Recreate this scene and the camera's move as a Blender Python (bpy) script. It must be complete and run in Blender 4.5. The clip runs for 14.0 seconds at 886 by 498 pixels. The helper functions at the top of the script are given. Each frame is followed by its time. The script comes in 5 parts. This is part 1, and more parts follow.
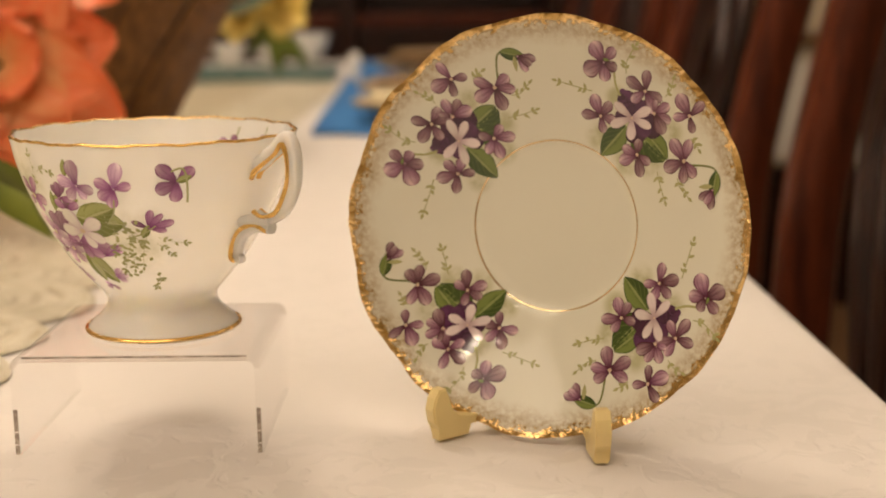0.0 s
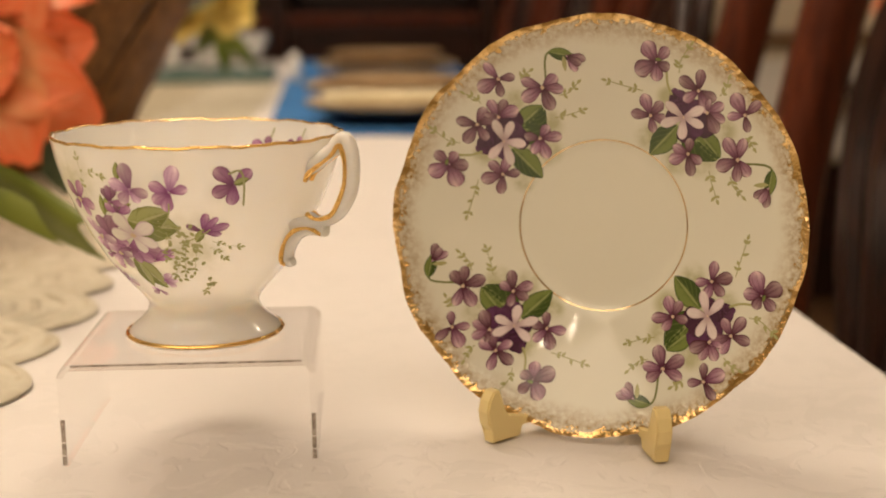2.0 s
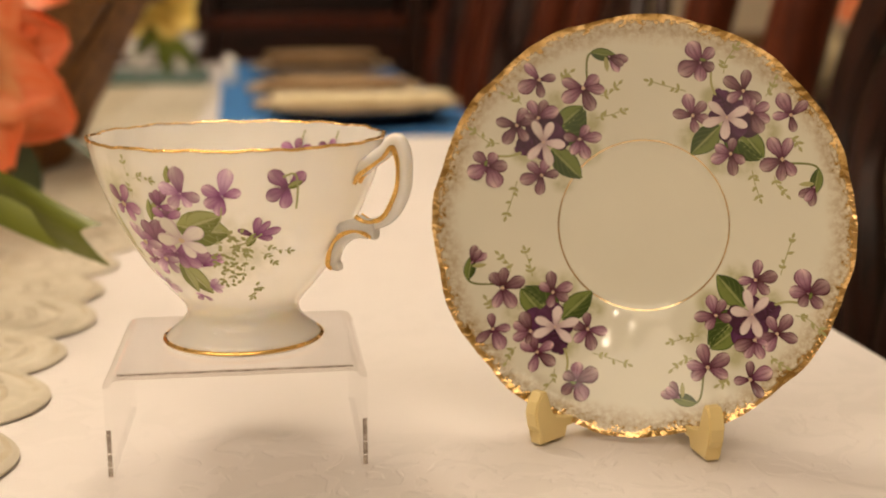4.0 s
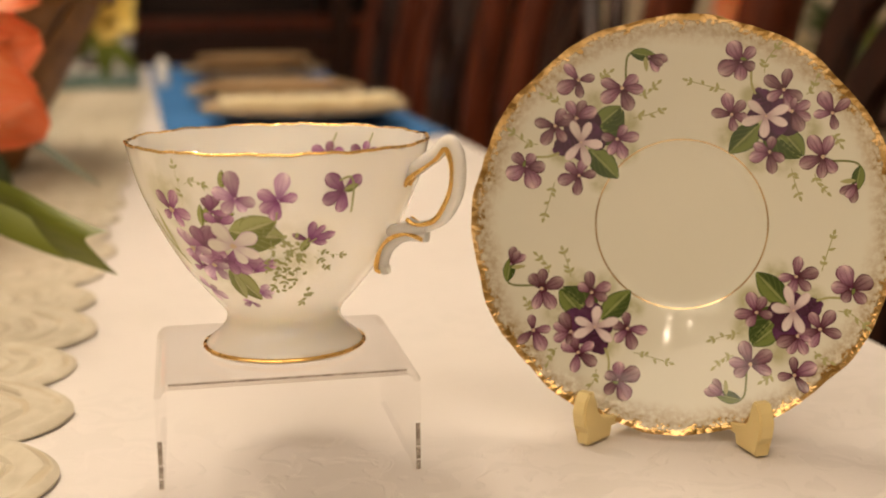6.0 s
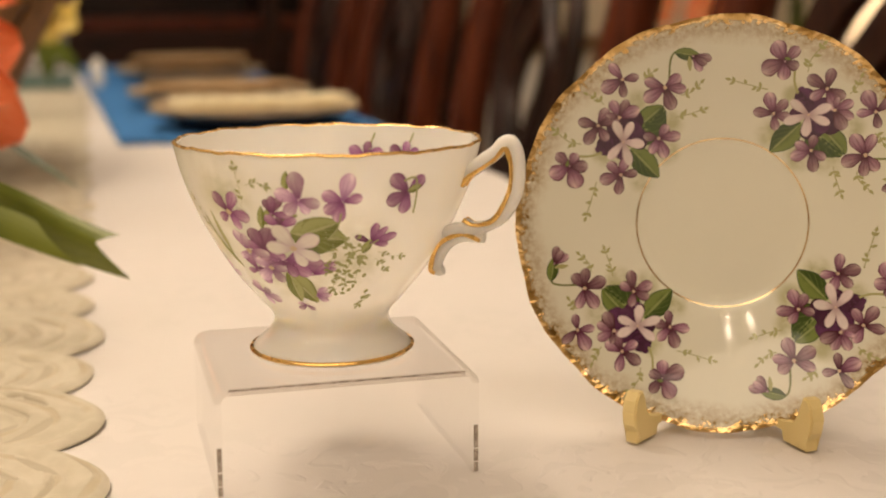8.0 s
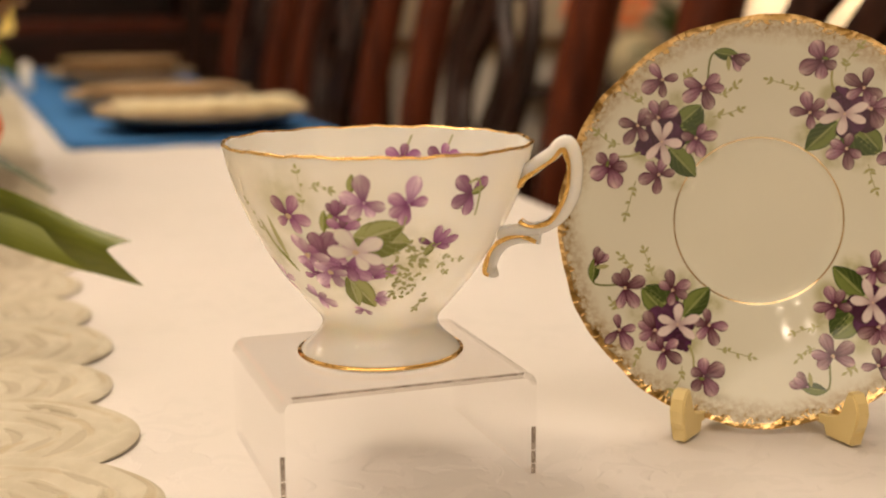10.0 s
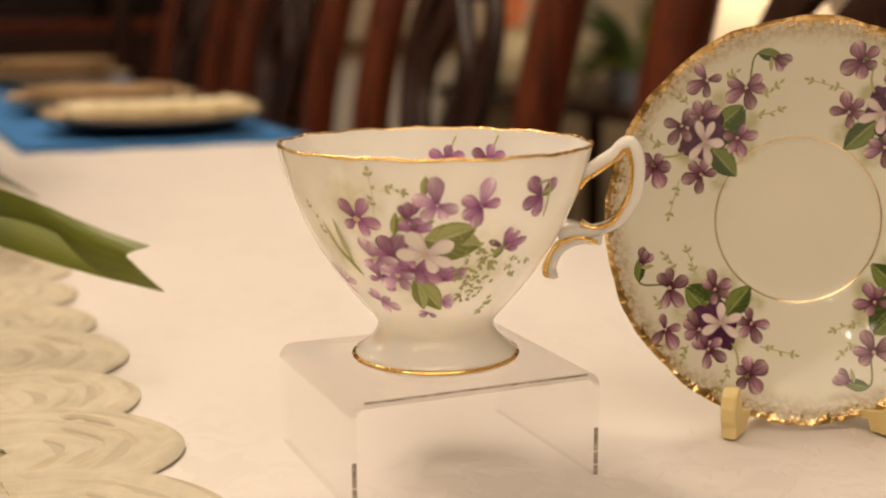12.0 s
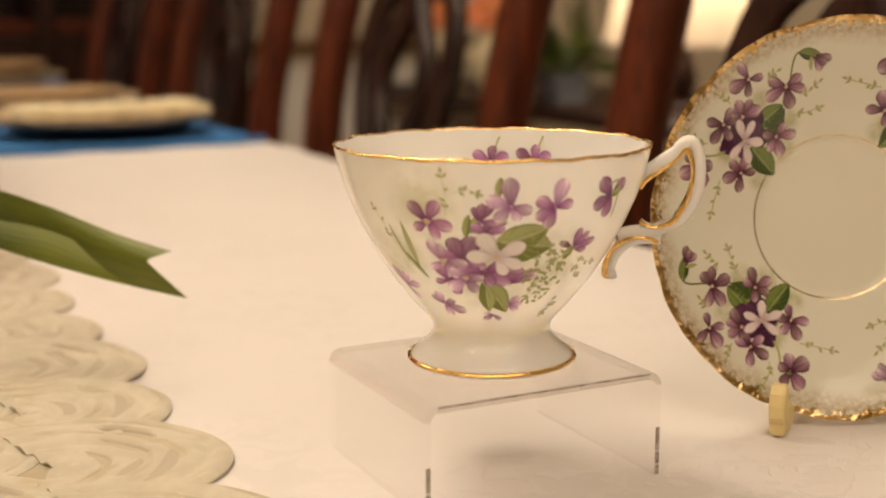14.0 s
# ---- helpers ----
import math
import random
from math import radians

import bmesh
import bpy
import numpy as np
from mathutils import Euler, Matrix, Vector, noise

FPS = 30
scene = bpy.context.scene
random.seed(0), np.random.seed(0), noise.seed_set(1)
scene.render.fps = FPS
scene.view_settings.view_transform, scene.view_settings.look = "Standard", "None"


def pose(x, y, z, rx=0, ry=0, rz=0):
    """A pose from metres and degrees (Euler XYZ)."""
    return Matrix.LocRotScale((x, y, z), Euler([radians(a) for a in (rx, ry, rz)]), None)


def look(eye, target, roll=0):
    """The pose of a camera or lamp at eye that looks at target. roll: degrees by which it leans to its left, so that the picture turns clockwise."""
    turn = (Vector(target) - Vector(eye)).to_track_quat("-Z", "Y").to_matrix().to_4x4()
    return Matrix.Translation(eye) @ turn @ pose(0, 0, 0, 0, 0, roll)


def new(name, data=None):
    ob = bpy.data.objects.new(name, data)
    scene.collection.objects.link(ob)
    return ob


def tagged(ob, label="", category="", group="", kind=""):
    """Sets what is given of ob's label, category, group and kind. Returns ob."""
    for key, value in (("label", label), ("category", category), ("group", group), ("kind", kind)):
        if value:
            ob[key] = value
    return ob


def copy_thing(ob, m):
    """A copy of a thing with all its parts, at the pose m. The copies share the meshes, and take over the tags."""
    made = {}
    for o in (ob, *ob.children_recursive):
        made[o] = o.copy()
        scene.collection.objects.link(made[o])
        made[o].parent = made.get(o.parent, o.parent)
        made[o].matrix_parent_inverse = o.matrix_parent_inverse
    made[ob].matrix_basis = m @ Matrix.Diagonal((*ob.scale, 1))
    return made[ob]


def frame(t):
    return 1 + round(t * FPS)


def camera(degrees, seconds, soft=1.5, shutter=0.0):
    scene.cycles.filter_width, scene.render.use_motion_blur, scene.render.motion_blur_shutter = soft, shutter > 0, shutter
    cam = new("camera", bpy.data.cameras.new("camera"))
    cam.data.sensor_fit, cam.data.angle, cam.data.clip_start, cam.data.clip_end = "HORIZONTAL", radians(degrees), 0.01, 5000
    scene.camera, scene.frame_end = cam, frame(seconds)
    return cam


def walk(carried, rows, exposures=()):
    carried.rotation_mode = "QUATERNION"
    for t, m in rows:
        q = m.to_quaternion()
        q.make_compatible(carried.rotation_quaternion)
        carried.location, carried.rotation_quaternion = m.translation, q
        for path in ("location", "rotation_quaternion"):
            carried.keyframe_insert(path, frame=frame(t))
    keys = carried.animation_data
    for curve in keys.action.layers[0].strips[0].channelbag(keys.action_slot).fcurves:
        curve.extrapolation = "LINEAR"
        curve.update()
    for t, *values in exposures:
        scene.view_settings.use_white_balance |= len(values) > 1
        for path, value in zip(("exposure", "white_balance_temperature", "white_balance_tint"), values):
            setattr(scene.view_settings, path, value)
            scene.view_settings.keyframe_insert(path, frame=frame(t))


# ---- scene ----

# ---- camera ----
cam = camera(37.74, 14.0, soft=1.9)
# a fixed focus on the china, as the film has it
cam.data.dof.use_dof = True
cam.data.dof.focus_distance = 0.418
cam.data.dof.aperture_fstop = 8.5
# seconds, eye, heading (clockwise from +y), pitch, roll
PATH = [
    (0, (0.10010, -0.44603, 0.14832), -0.141, -11.070, -0.567),
    (0.5, (0.08862, -0.44529, 0.14844), 0.857, -11.068, -0.564),
    (1, (0.07731, -0.44436, 0.14851), 1.816, -11.093, -0.539),
    (1.5, (0.06613, -0.44324, 0.14854), 2.713, -11.092, -0.501),
    (2, (0.05507, -0.44193, 0.14854), 3.602, -11.096, -0.473),
    (2.5, (0.04411, -0.44042, 0.14852), 4.528, -11.070, -0.501),
    (3, (0.03323, -0.43874, 0.14848), 5.517, -11.052, -0.464),
    (5.5, (-0.02039, -0.42758, 0.14815), 10.395, -10.997, -0.476),
    (6, (-0.03103, -0.42481, 0.14809), 11.383, -10.968, -0.539),
    (6.5, (-0.04165, -0.42186, 0.14803), 12.342, -10.973, -0.466),
    (7, (-0.05225, -0.41873, 0.14799), 13.219, -10.988, -0.467),
    (7.5, (-0.06284, -0.41543, 0.14796), 14.122, -10.991, -0.414),
    (8, (-0.07342, -0.41194, 0.14794), 15.164, -10.973, -0.339),
    (10.5, (-0.12582, -0.39175, 0.14796), 20.076, -10.924, -0.394),
    (11, (-0.13614, -0.38714, 0.14798), 21.040, -10.908, -0.370),
    (11.5, (-0.14638, -0.38234, 0.14800), 21.969, -10.897, -0.363),
    (12, (-0.15651, -0.37734, 0.14801), 22.880, -10.908, -0.299),
    (12.5, (-0.16652, -0.37214, 0.14801), 23.854, -10.929, -0.306),
    (13, (-0.17639, -0.36674, 0.14799), 24.814, -10.957, -0.243),
    (13.5, (-0.18609, -0.36112, 0.14795), 25.707, -10.931, -0.339),
    (14, (-0.19561, -0.35529, 0.14788), 26.645, -10.888, -0.302),
]


def heading(eye, yaw, pitch, roll):
    y, p = radians(yaw), radians(pitch)
    way = Vector((math.sin(y) * math.cos(p), math.cos(y) * math.cos(p), math.sin(p)))
    return look(eye, Vector(eye) + 2 * way, roll)


walk(cam, [(t, heading(eye, yaw, pitch, roll)) for t, eye, yaw, pitch, roll in PATH])

# ---- light: a warm room at night ----
world = bpy.data.worlds.new("room_air")
scene.world = world
world.use_nodes = True
world.node_tree.nodes["Background"].inputs[0].default_value = (1.0, 0.82, 0.6, 1)
world.node_tree.nodes["Background"].inputs[1].default_value = 0.003
scene.view_settings.exposure = -0.06
WARM = (1.0, 0.797, 0.592)
ZC = 1.75


def point_lamp(name, place, watts, radius, colour=WARM):
    data = bpy.data.lights.new(name, "POINT")
    data.energy, data.color, data.shadow_soft_size = watts, colour, radius
    ob = new(name, data)
    ob.location = place
    return ob


def area_lamp(name, place, target, w, h, watts, colour=WARM):
    data = bpy.data.lights.new(name, "AREA")
    data.shape, data.size, data.size_y, data.energy, data.color = "RECTANGLE", w, h, watts, colour
    ob = new(name, data)
    ob.matrix_world = look(place, target)
    return ob


CHANDELIER = (-0.22, 0.62, 1.02)
for k in range(6):
    a = k * math.tau / 6 + 0.3
    point_lamp("chandelier_bulb_light", (CHANDELIER[0] + 0.24 * math.cos(a), CHANDELIER[1] + 0.24 * math.sin(a), CHANDELIER[2] + 0.1), 5.9, 0.020)
# ceiling lamps out of view: place, width of the lens, watts
# the first three follow glints on the china; the rear four are added fill
GLINT_FILL_LAMPS = [(-0.75, -2.02, 0.03, 1.0), (-1.12, -2.02, 0.03, 1.0), (-1.15, -0.30, 0.06, 3.5), (1.5, 1.2, 0.06, 2.4), (1.4, 2.8, 0.06, 6.0), (-1.4, 2.3, 0.06, 6.0), (-0.1, 2.1, 0.06, 7.5)]
for x, y, wide, watts in GLINT_FILL_LAMPS:
    ob = area_lamp("downlight_lamp", (x, y, ZC - 0.012), (x, y, 0), wide, wide, watts)
    ob.data.shape = "DISK"
# a broad soft fill lamp added behind the viewer, out of view
FILL_LIGHT = (-0.55, -1.20, 2.2, 1.2)
area_lamp("flush_ceiling_lamp", (FILL_LIGHT[0], FILL_LIGHT[1], ZC - 0.012), (FILL_LIGHT[0], FILL_LIGHT[1], 0), FILL_LIGHT[2], FILL_LIGHT[3], 22)


# ---- material tools ----
class Nodes:
    """A small builder for procedural materials."""

    def __init__(self, name):
        self.mat = bpy.data.materials.new(name)
        self.mat.use_nodes = True
        self.tree = self.mat.node_tree
        self.bsdf = self.tree.nodes["Principled BSDF"]

    def add(self, kind, operation=""):
        n = self.tree.nodes.new(kind)
        if operation:
            n.operation = operation
        return n

    def put(self, value, socket):
        if isinstance(value, bpy.types.NodeSocket):
            self.tree.links.new(value, socket)
        elif isinstance(value, (tuple, list)) and len(value) == 3 and socket.type == "RGBA":
            socket.default_value = (*value, 1)
        else:
            socket.default_value = value

    def set(self, **inputs):
        for k, v in inputs.items():
            self.put(v, self.bsdf.inputs[k.replace("_", " ")])

    def coords(self, which="Object"):
        return self.add("ShaderNodeTexCoord").outputs[which]

    def math(self, op, a, b=0.0, c=0.0, clamp=False):
        n = self.add("ShaderNodeMath", op)
        n.use_clamp = clamp
        for i, v in enumerate((a, b, c)):
            self.put(v, n.inputs[i])
        return n.outputs[0]

    def split(self, vec):
        n = self.add("ShaderNodeSeparateXYZ")
        self.put(vec, n.inputs[0])
        return n.outputs

    def noise(self, scale, detail=3, vec=None, rough=0.55, distortion=0.0):
        n = self.add("ShaderNodeTexNoise")
        self.put(vec if vec is not None else self.coords(), n.inputs["Vector"])
        n.inputs["Scale"].default_value, n.inputs["Detail"].default_value = scale, detail
        n.inputs["Roughness"].default_value, n.inputs["Distortion"].default_value = rough, distortion
        return n.outputs["Fac"]

    def ramp(self, fac, lo, hi, a=0.0, b=1.0):
        n = self.add("ShaderNodeMapRange")
        n.interpolation_type = "SMOOTHSTEP"
        for k, v in zip(("Value", "From Min", "From Max", "To Min", "To Max"), (fac, lo, hi, a, b)):
            self.put(v, n.inputs[k])
        return n.outputs[0]

    def mix(self, fac, a, b):
        n = self.add("ShaderNodeMix")
        n.data_type = "RGBA"
        self.put(fac, n.inputs[0])
        self.put(a, n.inputs[6])
        self.put(b, n.inputs[7])
        return n.outputs[2]

    def bump(self, height, strength, distance):
        n = self.add("ShaderNodeBump")
        self.put(height, n.inputs["Height"])
        n.inputs["Strength"].default_value, n.inputs["Distance"].default_value = strength, distance
        self.tree.links.new(n.outputs[0], self.bsdf.inputs["Normal"])

    def chance(self):
        return self.add("ShaderNodeObjectInfo").outputs["Random"]


def plain(name, a, b, rough=0.5, scale=20.0, metal=0.0, fine=0.0, bump=0.2, depth=0.0005, detail=4):
    """A surface of two close tones with grain at two scales."""
    m = Nodes(name)
    big, small = m.noise(scale, 3), m.noise(scale * 9, detail)
    f = m.math("ADD", m.math("MULTIPLY", big, 0.7), m.math("MULTIPLY", small, 0.3))
    m.set(Base_Color=m.mix(m.ramp(f, 0.35, 0.65), a, b), Metallic=metal,
          Roughness=m.ramp(small, 0.3, 0.7, max(rough - 0.07, 0.02), rough + 0.07))
    m.bump(small, bump, depth)
    return m.mat


GLAZE = dict(Roughness=0.09, Specular_IOR_Level=0.55)


# the four transfers on the saucer: turn, size and shift of each
SPRAYS = ((0.0, 1.0, 0.0, 0.0), (-89.0, 0.987, 0.0006, 0.0029), (-179.5, 0.988, 0.0041, -0.0005), (91.7, 0.975, -0.0021, -0.0018))
WASH = ((-0.0300, 0.0415, 0.0060), (-0.0190, 0.0345, 0.0065), (-0.0200, 0.0250, 0.0065), (-0.0285, 0.0150, 0.0060), (-0.0415, 0.0225, 0.0050), (-0.0310, 0.0290, 0.0150))


def spray_place(k, x, y):
    turn, size, ox, oy = SPRAYS[k]
    c, t = size * math.cos(radians(turn)), size * math.sin(radians(turn))
    return x * c - y * t + ox, x * t + y * c + oy


def saucer_glaze():
    """White glaze, mottled gilding towards the rim, a gold line round the well and soft green round each spray."""
    m = Nodes("saucer_glaze")
    u, v, _ = m.split(m.coords("UV"))
    p = m.coords()
    x, y, _ = m.split(p)
    rad = m.math("SQRT", m.math("ADD", m.math("MULTIPLY", x, x), m.math("MULTIPLY", y, y)))
    haze = 0.0
    # centres of the green wash behind each spray, with their reach
    for turn in range(4):
        for cx, cy, reach in WASH:
            hx, hy = spray_place(turn, cx, cy)
            dx, dy = m.math("SUBTRACT", x, hx), m.math("SUBTRACT", y, hy)
            d = m.math("SQRT", m.math("ADD", m.math("MULTIPLY", dx, dx), m.math("MULTIPLY", dy, dy)))
            haze = m.math("MAXIMUM", haze, m.ramp(d, reach, reach * 0.3))
    haze = m.math("MULTIPLY", haze, m.ramp(m.noise(160, 4, p), 0.3, 0.62, 0.15, 0.65))
    base = m.mix(m.noise(25, 2, p), (0.785, 0.78, 0.665), (0.815, 0.81, 0.695))
    base = m.mix(haze, base, (0.36, 0.36, 0.11))
    # brownish fringe and gold
    speck = m.noise(520, 5, p, 0.65)
    blotch = m.noise(110, 3, p)
    edge = m.math("ADD", u, m.math("MULTIPLY", m.math("SUBTRACT", blotch, 0.5), 0.09))
    fringe = m.math("MULTIPLY", m.ramp(edge, 0.855, 0.965), m.ramp(speck, 0.30, 0.66, 0.2, 0.85))
    base = m.mix(fringe, base, (0.40, 0.27, 0.11))
    dens = m.ramp(edge, 0.905, 0.985)
    gold = m.ramp(m.math("ADD", speck, m.math("MULTIPLY", dens, 0.30)), 0.75, 0.83)
    gold = m.math("MAXIMUM", gold, m.ramp(m.math("ADD", u, m.math("MULTIPLY", m.math("SUBTRACT", blotch, 0.5), 0.05)), 0.964, 0.982))
    line = m.ramp(m.math("ABSOLUTE", m.math("SUBTRACT", rad, 0.0294)), 0.00034, 0.00018)
    gold = m.math("MAXIMUM", gold, m.math("MULTIPLY", line, 0.85))
    base = m.mix(gold, base, m.mix(m.ramp(blotch, 0.35, 0.65), (0.90, 0.64, 0.30), (0.50, 0.33, 0.12)))
    m.set(Base_Color=base, Metallic=gold, Roughness=m.math("ADD", 0.08, m.math("MULTIPLY", gold, 0.07)), Specular_IOR_Level=0.55)
    m.bump(m.math("MULTIPLY", m.math("ADD", m.noise(420, 2, p, 0.5, 0.8), m.math("MULTIPLY", speck, 0.08)), m.ramp(u, 0.90, 0.95)), 0.34, 0.0016)
    return m.mat


def glaze(name, a, b):
    m = Nodes(name)
    m.set(Base_Color=m.mix(m.noise(18, 3), a, b), **GLAZE)
    m.bump(m.noise(60, 2), 0.03, 0.0006)
    return m.mat


def cup_glaze():
    """Bone china with the faint grey-green wash behind its printed spray."""
    m = Nodes("cup_glaze")
    p = m.coords()
    haze = 0.0
    for c, reach in (((-0.034, -0.024, 0.091), 0.016), ((-0.001, -0.040, 0.070), 0.019), ((-0.020, -0.032, 0.066), 0.022), ((-0.036, -0.010, 0.072), 0.014)):
        d = m.add("ShaderNodeVectorMath", "DISTANCE")
        m.put(p, d.inputs[0])
        d.inputs[1].default_value = c
        haze = m.math("MAXIMUM", haze, m.ramp(d.outputs["Value"], reach, reach * 0.2))
    haze = m.math("MULTIPLY", haze, m.ramp(m.noise(140, 4, p), 0.25, 0.7, 0.2, 0.75))
    base = m.mix(m.noise(18, 3, p), (0.93, 0.92, 0.875), (0.95, 0.94, 0.90))
    m.set(Base_Color=m.mix(haze, base, (0.50, 0.51, 0.36)), Subsurface_Weight=0.7, **GLAZE)
    m.bsdf.inputs["Subsurface Radius"].default_value = (1.0, 0.9, 0.75)
    m.bsdf.inputs["Subsurface Scale"].default_value = 0.008
    return m.mat


def petal_print(name, throat, mid, tip, rim, vein=0.5, low=0.80, high=1.40):
    """A printed petal: dark at the throat, veined, with a darker outline."""
    m = Nodes(name)
    u, v, _ = m.split(m.coords("UV"))
    side = m.math("ABSOLUTE", m.math("SUBTRACT", m.math("MULTIPLY", v, 2), 1))
    each = m.chance()
    mp = m.add("ShaderNodeMapping")
    m.put(m.coords("UV"), mp.inputs[0])
    mp.inputs["Scale"].default_value = (1.2, 9.0, 1.0)
    shift = m.add("ShaderNodeCombineXYZ")
    m.put(m.math("MULTIPLY", each, 37.0), shift.inputs[1])
    m.put(shift.outputs[0], mp.inputs["Location"])
    streak = m.noise(1.6, 3, mp.outputs[0], 0.6)
    wash = m.noise(260, 3)
    # light on one half of the petal, darker on the other, washed unevenly
    half = m.math("ADD", v, m.math("MULTIPLY", m.math("SUBTRACT", wash, 0.5), 0.9))
    flip = m.math("GREATER_THAN", each, 0.5)
    half = m.math("ABSOLUTE", m.math("SUBTRACT", half, flip))
    col = m.mix(m.ramp(u, 0.02, 0.36), throat, mid)
    light = m.math("MULTIPLY", m.ramp(u, 0.22, 0.8), m.ramp(half, 0.15, 0.85, 0.15, 1.0))
    col = m.mix(light, col, tip)
    fan = m.ramp(m.math("SINE", m.math("ADD", m.math("MULTIPLY", v, 21.0), m.math("MULTIPLY", streak, 9.0))), 0.25, 0.95)
    col = m.mix(m.math("MULTIPLY", fan, m.math("MULTIPLY", m.ramp(u, 0.92, 0.3), vein)), col, throat)
    outline = m.math("MAXIMUM", m.ramp(side, 0.66, 0.97, 0, 1.0), m.ramp(u, 0.88, 0.99, 0, 0.9))
    col = m.mix(m.math("MULTIPLY", outline, m.ramp(wash, 0.3, 0.6, 0.55, 1.0)), col, rim)
    hsv = m.add("ShaderNodeHueSaturation")
    m.put(m.ramp(each, 0, 1, low, high), hsv.inputs["Value"])
    m.put(m.ramp(each, 0, 1, 0.515, 0.480), hsv.inputs["Hue"])
    m.put(col, hsv.inputs["Color"])
    m.set(Base_Color=hsv.outputs[0], **GLAZE)
    return m.mat


def leaf_print(name, dark, light, rib):
    m = Nodes(name)
    u, v, _ = m.split(m.coords("UV"))
    off = m.math("SUBTRACT", v, 0.5)
    side = m.math("ABSOLUTE", off)
    veins = m.ramp(m.math("SINE", m.math("SUBTRACT", m.math("MULTIPLY", u, 30), m.math("MULTIPLY", side, 30))), 0.6, 1.0, 0, 0.35)
    col = m.mix(m.ramp(m.math("ADD", off, m.math("MULTIPLY", m.noise(300, 3), 0.5)), 0.05, 0.5), dark, light)
    col = m.mix(veins, col, light)
    col = m.mix(m.ramp(side, 0.07, 0.02, 0, 0.8), col, rib)
    col = m.mix(m.ramp(side, 0.38, 0.5, 0, 0.7), col, dark)
    m.set(Base_Color=col, **GLAZE)
    return m.mat


def gold():
    m = Nodes("burnished_gold")
    n = m.noise(240, 3)
    m.set(Base_Color=m.mix(n, (0.96, 0.66, 0.24), (0.74, 0.46, 0.14)), Metallic=1.0, Roughness=m.ramp(n, 0.3, 0.7, 0.14, 0.34))
    return m.mat


def damask():
    """White woven cloth with satin flower shapes that catch the light differently."""
    m = Nodes("damask_cloth")
    p = m.coords()
    warp = m.add("ShaderNodeVectorMath", "ADD")
    m.put(p, warp.inputs[0])
    nz = m.add("ShaderNodeTexNoise")
    nz.inputs["Scale"].default_value = 30
    m.put(p, nz.inputs["Vector"])
    sc = m.add("ShaderNodeVectorMath", "SCALE")
    m.put(nz.outputs["Color"], sc.inputs[0])
    sc.inputs["Scale"].default_value = 0.022
    m.put(sc.outputs[0], warp.inputs[1])
    shape = m.noise(52, 2, warp.outputs[0], 0.5, 1.6)
    clump = m.ramp(m.noise(7, 2, p), 0.43, 0.54)
    motif = m.math("MULTIPLY", m.ramp(shape, 0.515, 0.545), clump)
    x, y, _ = m.split(p)
    thread = m.math("MULTIPLY", m.math("SINE", m.math("MULTIPLY", x, 9000)), m.math("SINE", m.math("MULTIPLY", y, 9000)))
    base = m.mix(m.noise(5, 3, p), (0.79, 0.755, 0.735), (0.83, 0.795, 0.775))
    m.set(Base_Color=m.mix(m.math("MULTIPLY", motif, 0.26), base, (0.66, 0.63, 0.605)), Roughness=m.ramp(motif, 0, 1, 0.78, 0.5),
          Sheen_Weight=0.15)
    h = m.math("ADD", m.math("MULTIPLY", thread, 0.1), m.math("ADD", m.math("ADD", m.math("MULTIPLY", m.noise(14, 4, p), 2.0), m.math("MULTIPLY", m.noise(46, 3, p, 0.55, 0.8), 0.8)), motif))
    m.bump(h, 0.24, 0.0016)
    return m.mat


def cutwork():
    """Cream linen; shade between the cords of each lobe is painted as tan arcs."""
    m = Nodes("cream_cutwork_linen")
    u, v, _ = m.split(m.coords("UV"))
    n, big = m.noise(70, 4), m.noise(22, 3)
    arc = m.math("SINE", m.math("ADD", m.math("MULTIPLY", u, 31.0), m.math("MULTIPLY", big, 9.0)))
    line = m.math("MULTIPLY", m.ramp(arc, 0.55, 0.98), m.ramp(m.noise(45, 2), 0.40, 0.6))
    col = m.mix(m.ramp(n, 0.3, 0.7), (0.56, 0.515, 0.40), (0.65, 0.605, 0.49))
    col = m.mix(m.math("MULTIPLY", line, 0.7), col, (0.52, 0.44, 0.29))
    # slots are closed; the shaded cloth behind them is painted darker
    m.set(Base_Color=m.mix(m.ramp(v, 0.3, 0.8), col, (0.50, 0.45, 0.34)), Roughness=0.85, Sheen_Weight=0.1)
    m.bump(m.math("SUBTRACT", m.math("MULTIPLY", n, 0.4), line), 0.5, 0.0012)
    return m.mat


def acrylic(name, tint, shine):
    """Clear cast plastic seen straight through, with polished faces; the tint paints in its darker edges."""
    m = Nodes(name)
    see = m.add("ShaderNodeBsdfTransparent")
    see.inputs[0].default_value = (*tint, 1)
    gloss = m.add("ShaderNodeBsdfGlossy")
    m.put(m.ramp(m.noise(400, 3), 0.3, 0.7, 0.01, 0.04), gloss.inputs["Roughness"])
    fresnel = m.add("ShaderNodeFresnel")
    fresnel.inputs["IOR"].default_value = 1.49
    face = m.add("ShaderNodeMixShader")
    m.put(m.math("MULTIPLY", fresnel.outputs[0], shine), face.inputs[0])
    m.tree.links.new(see.outputs[0], face.inputs[1])
    m.tree.links.new(gloss.outputs[0], face.inputs[2])
    m.tree.links.new(face.outputs[0], m.tree.nodes["Material Output"].inputs["Surface"])
    return m.mat


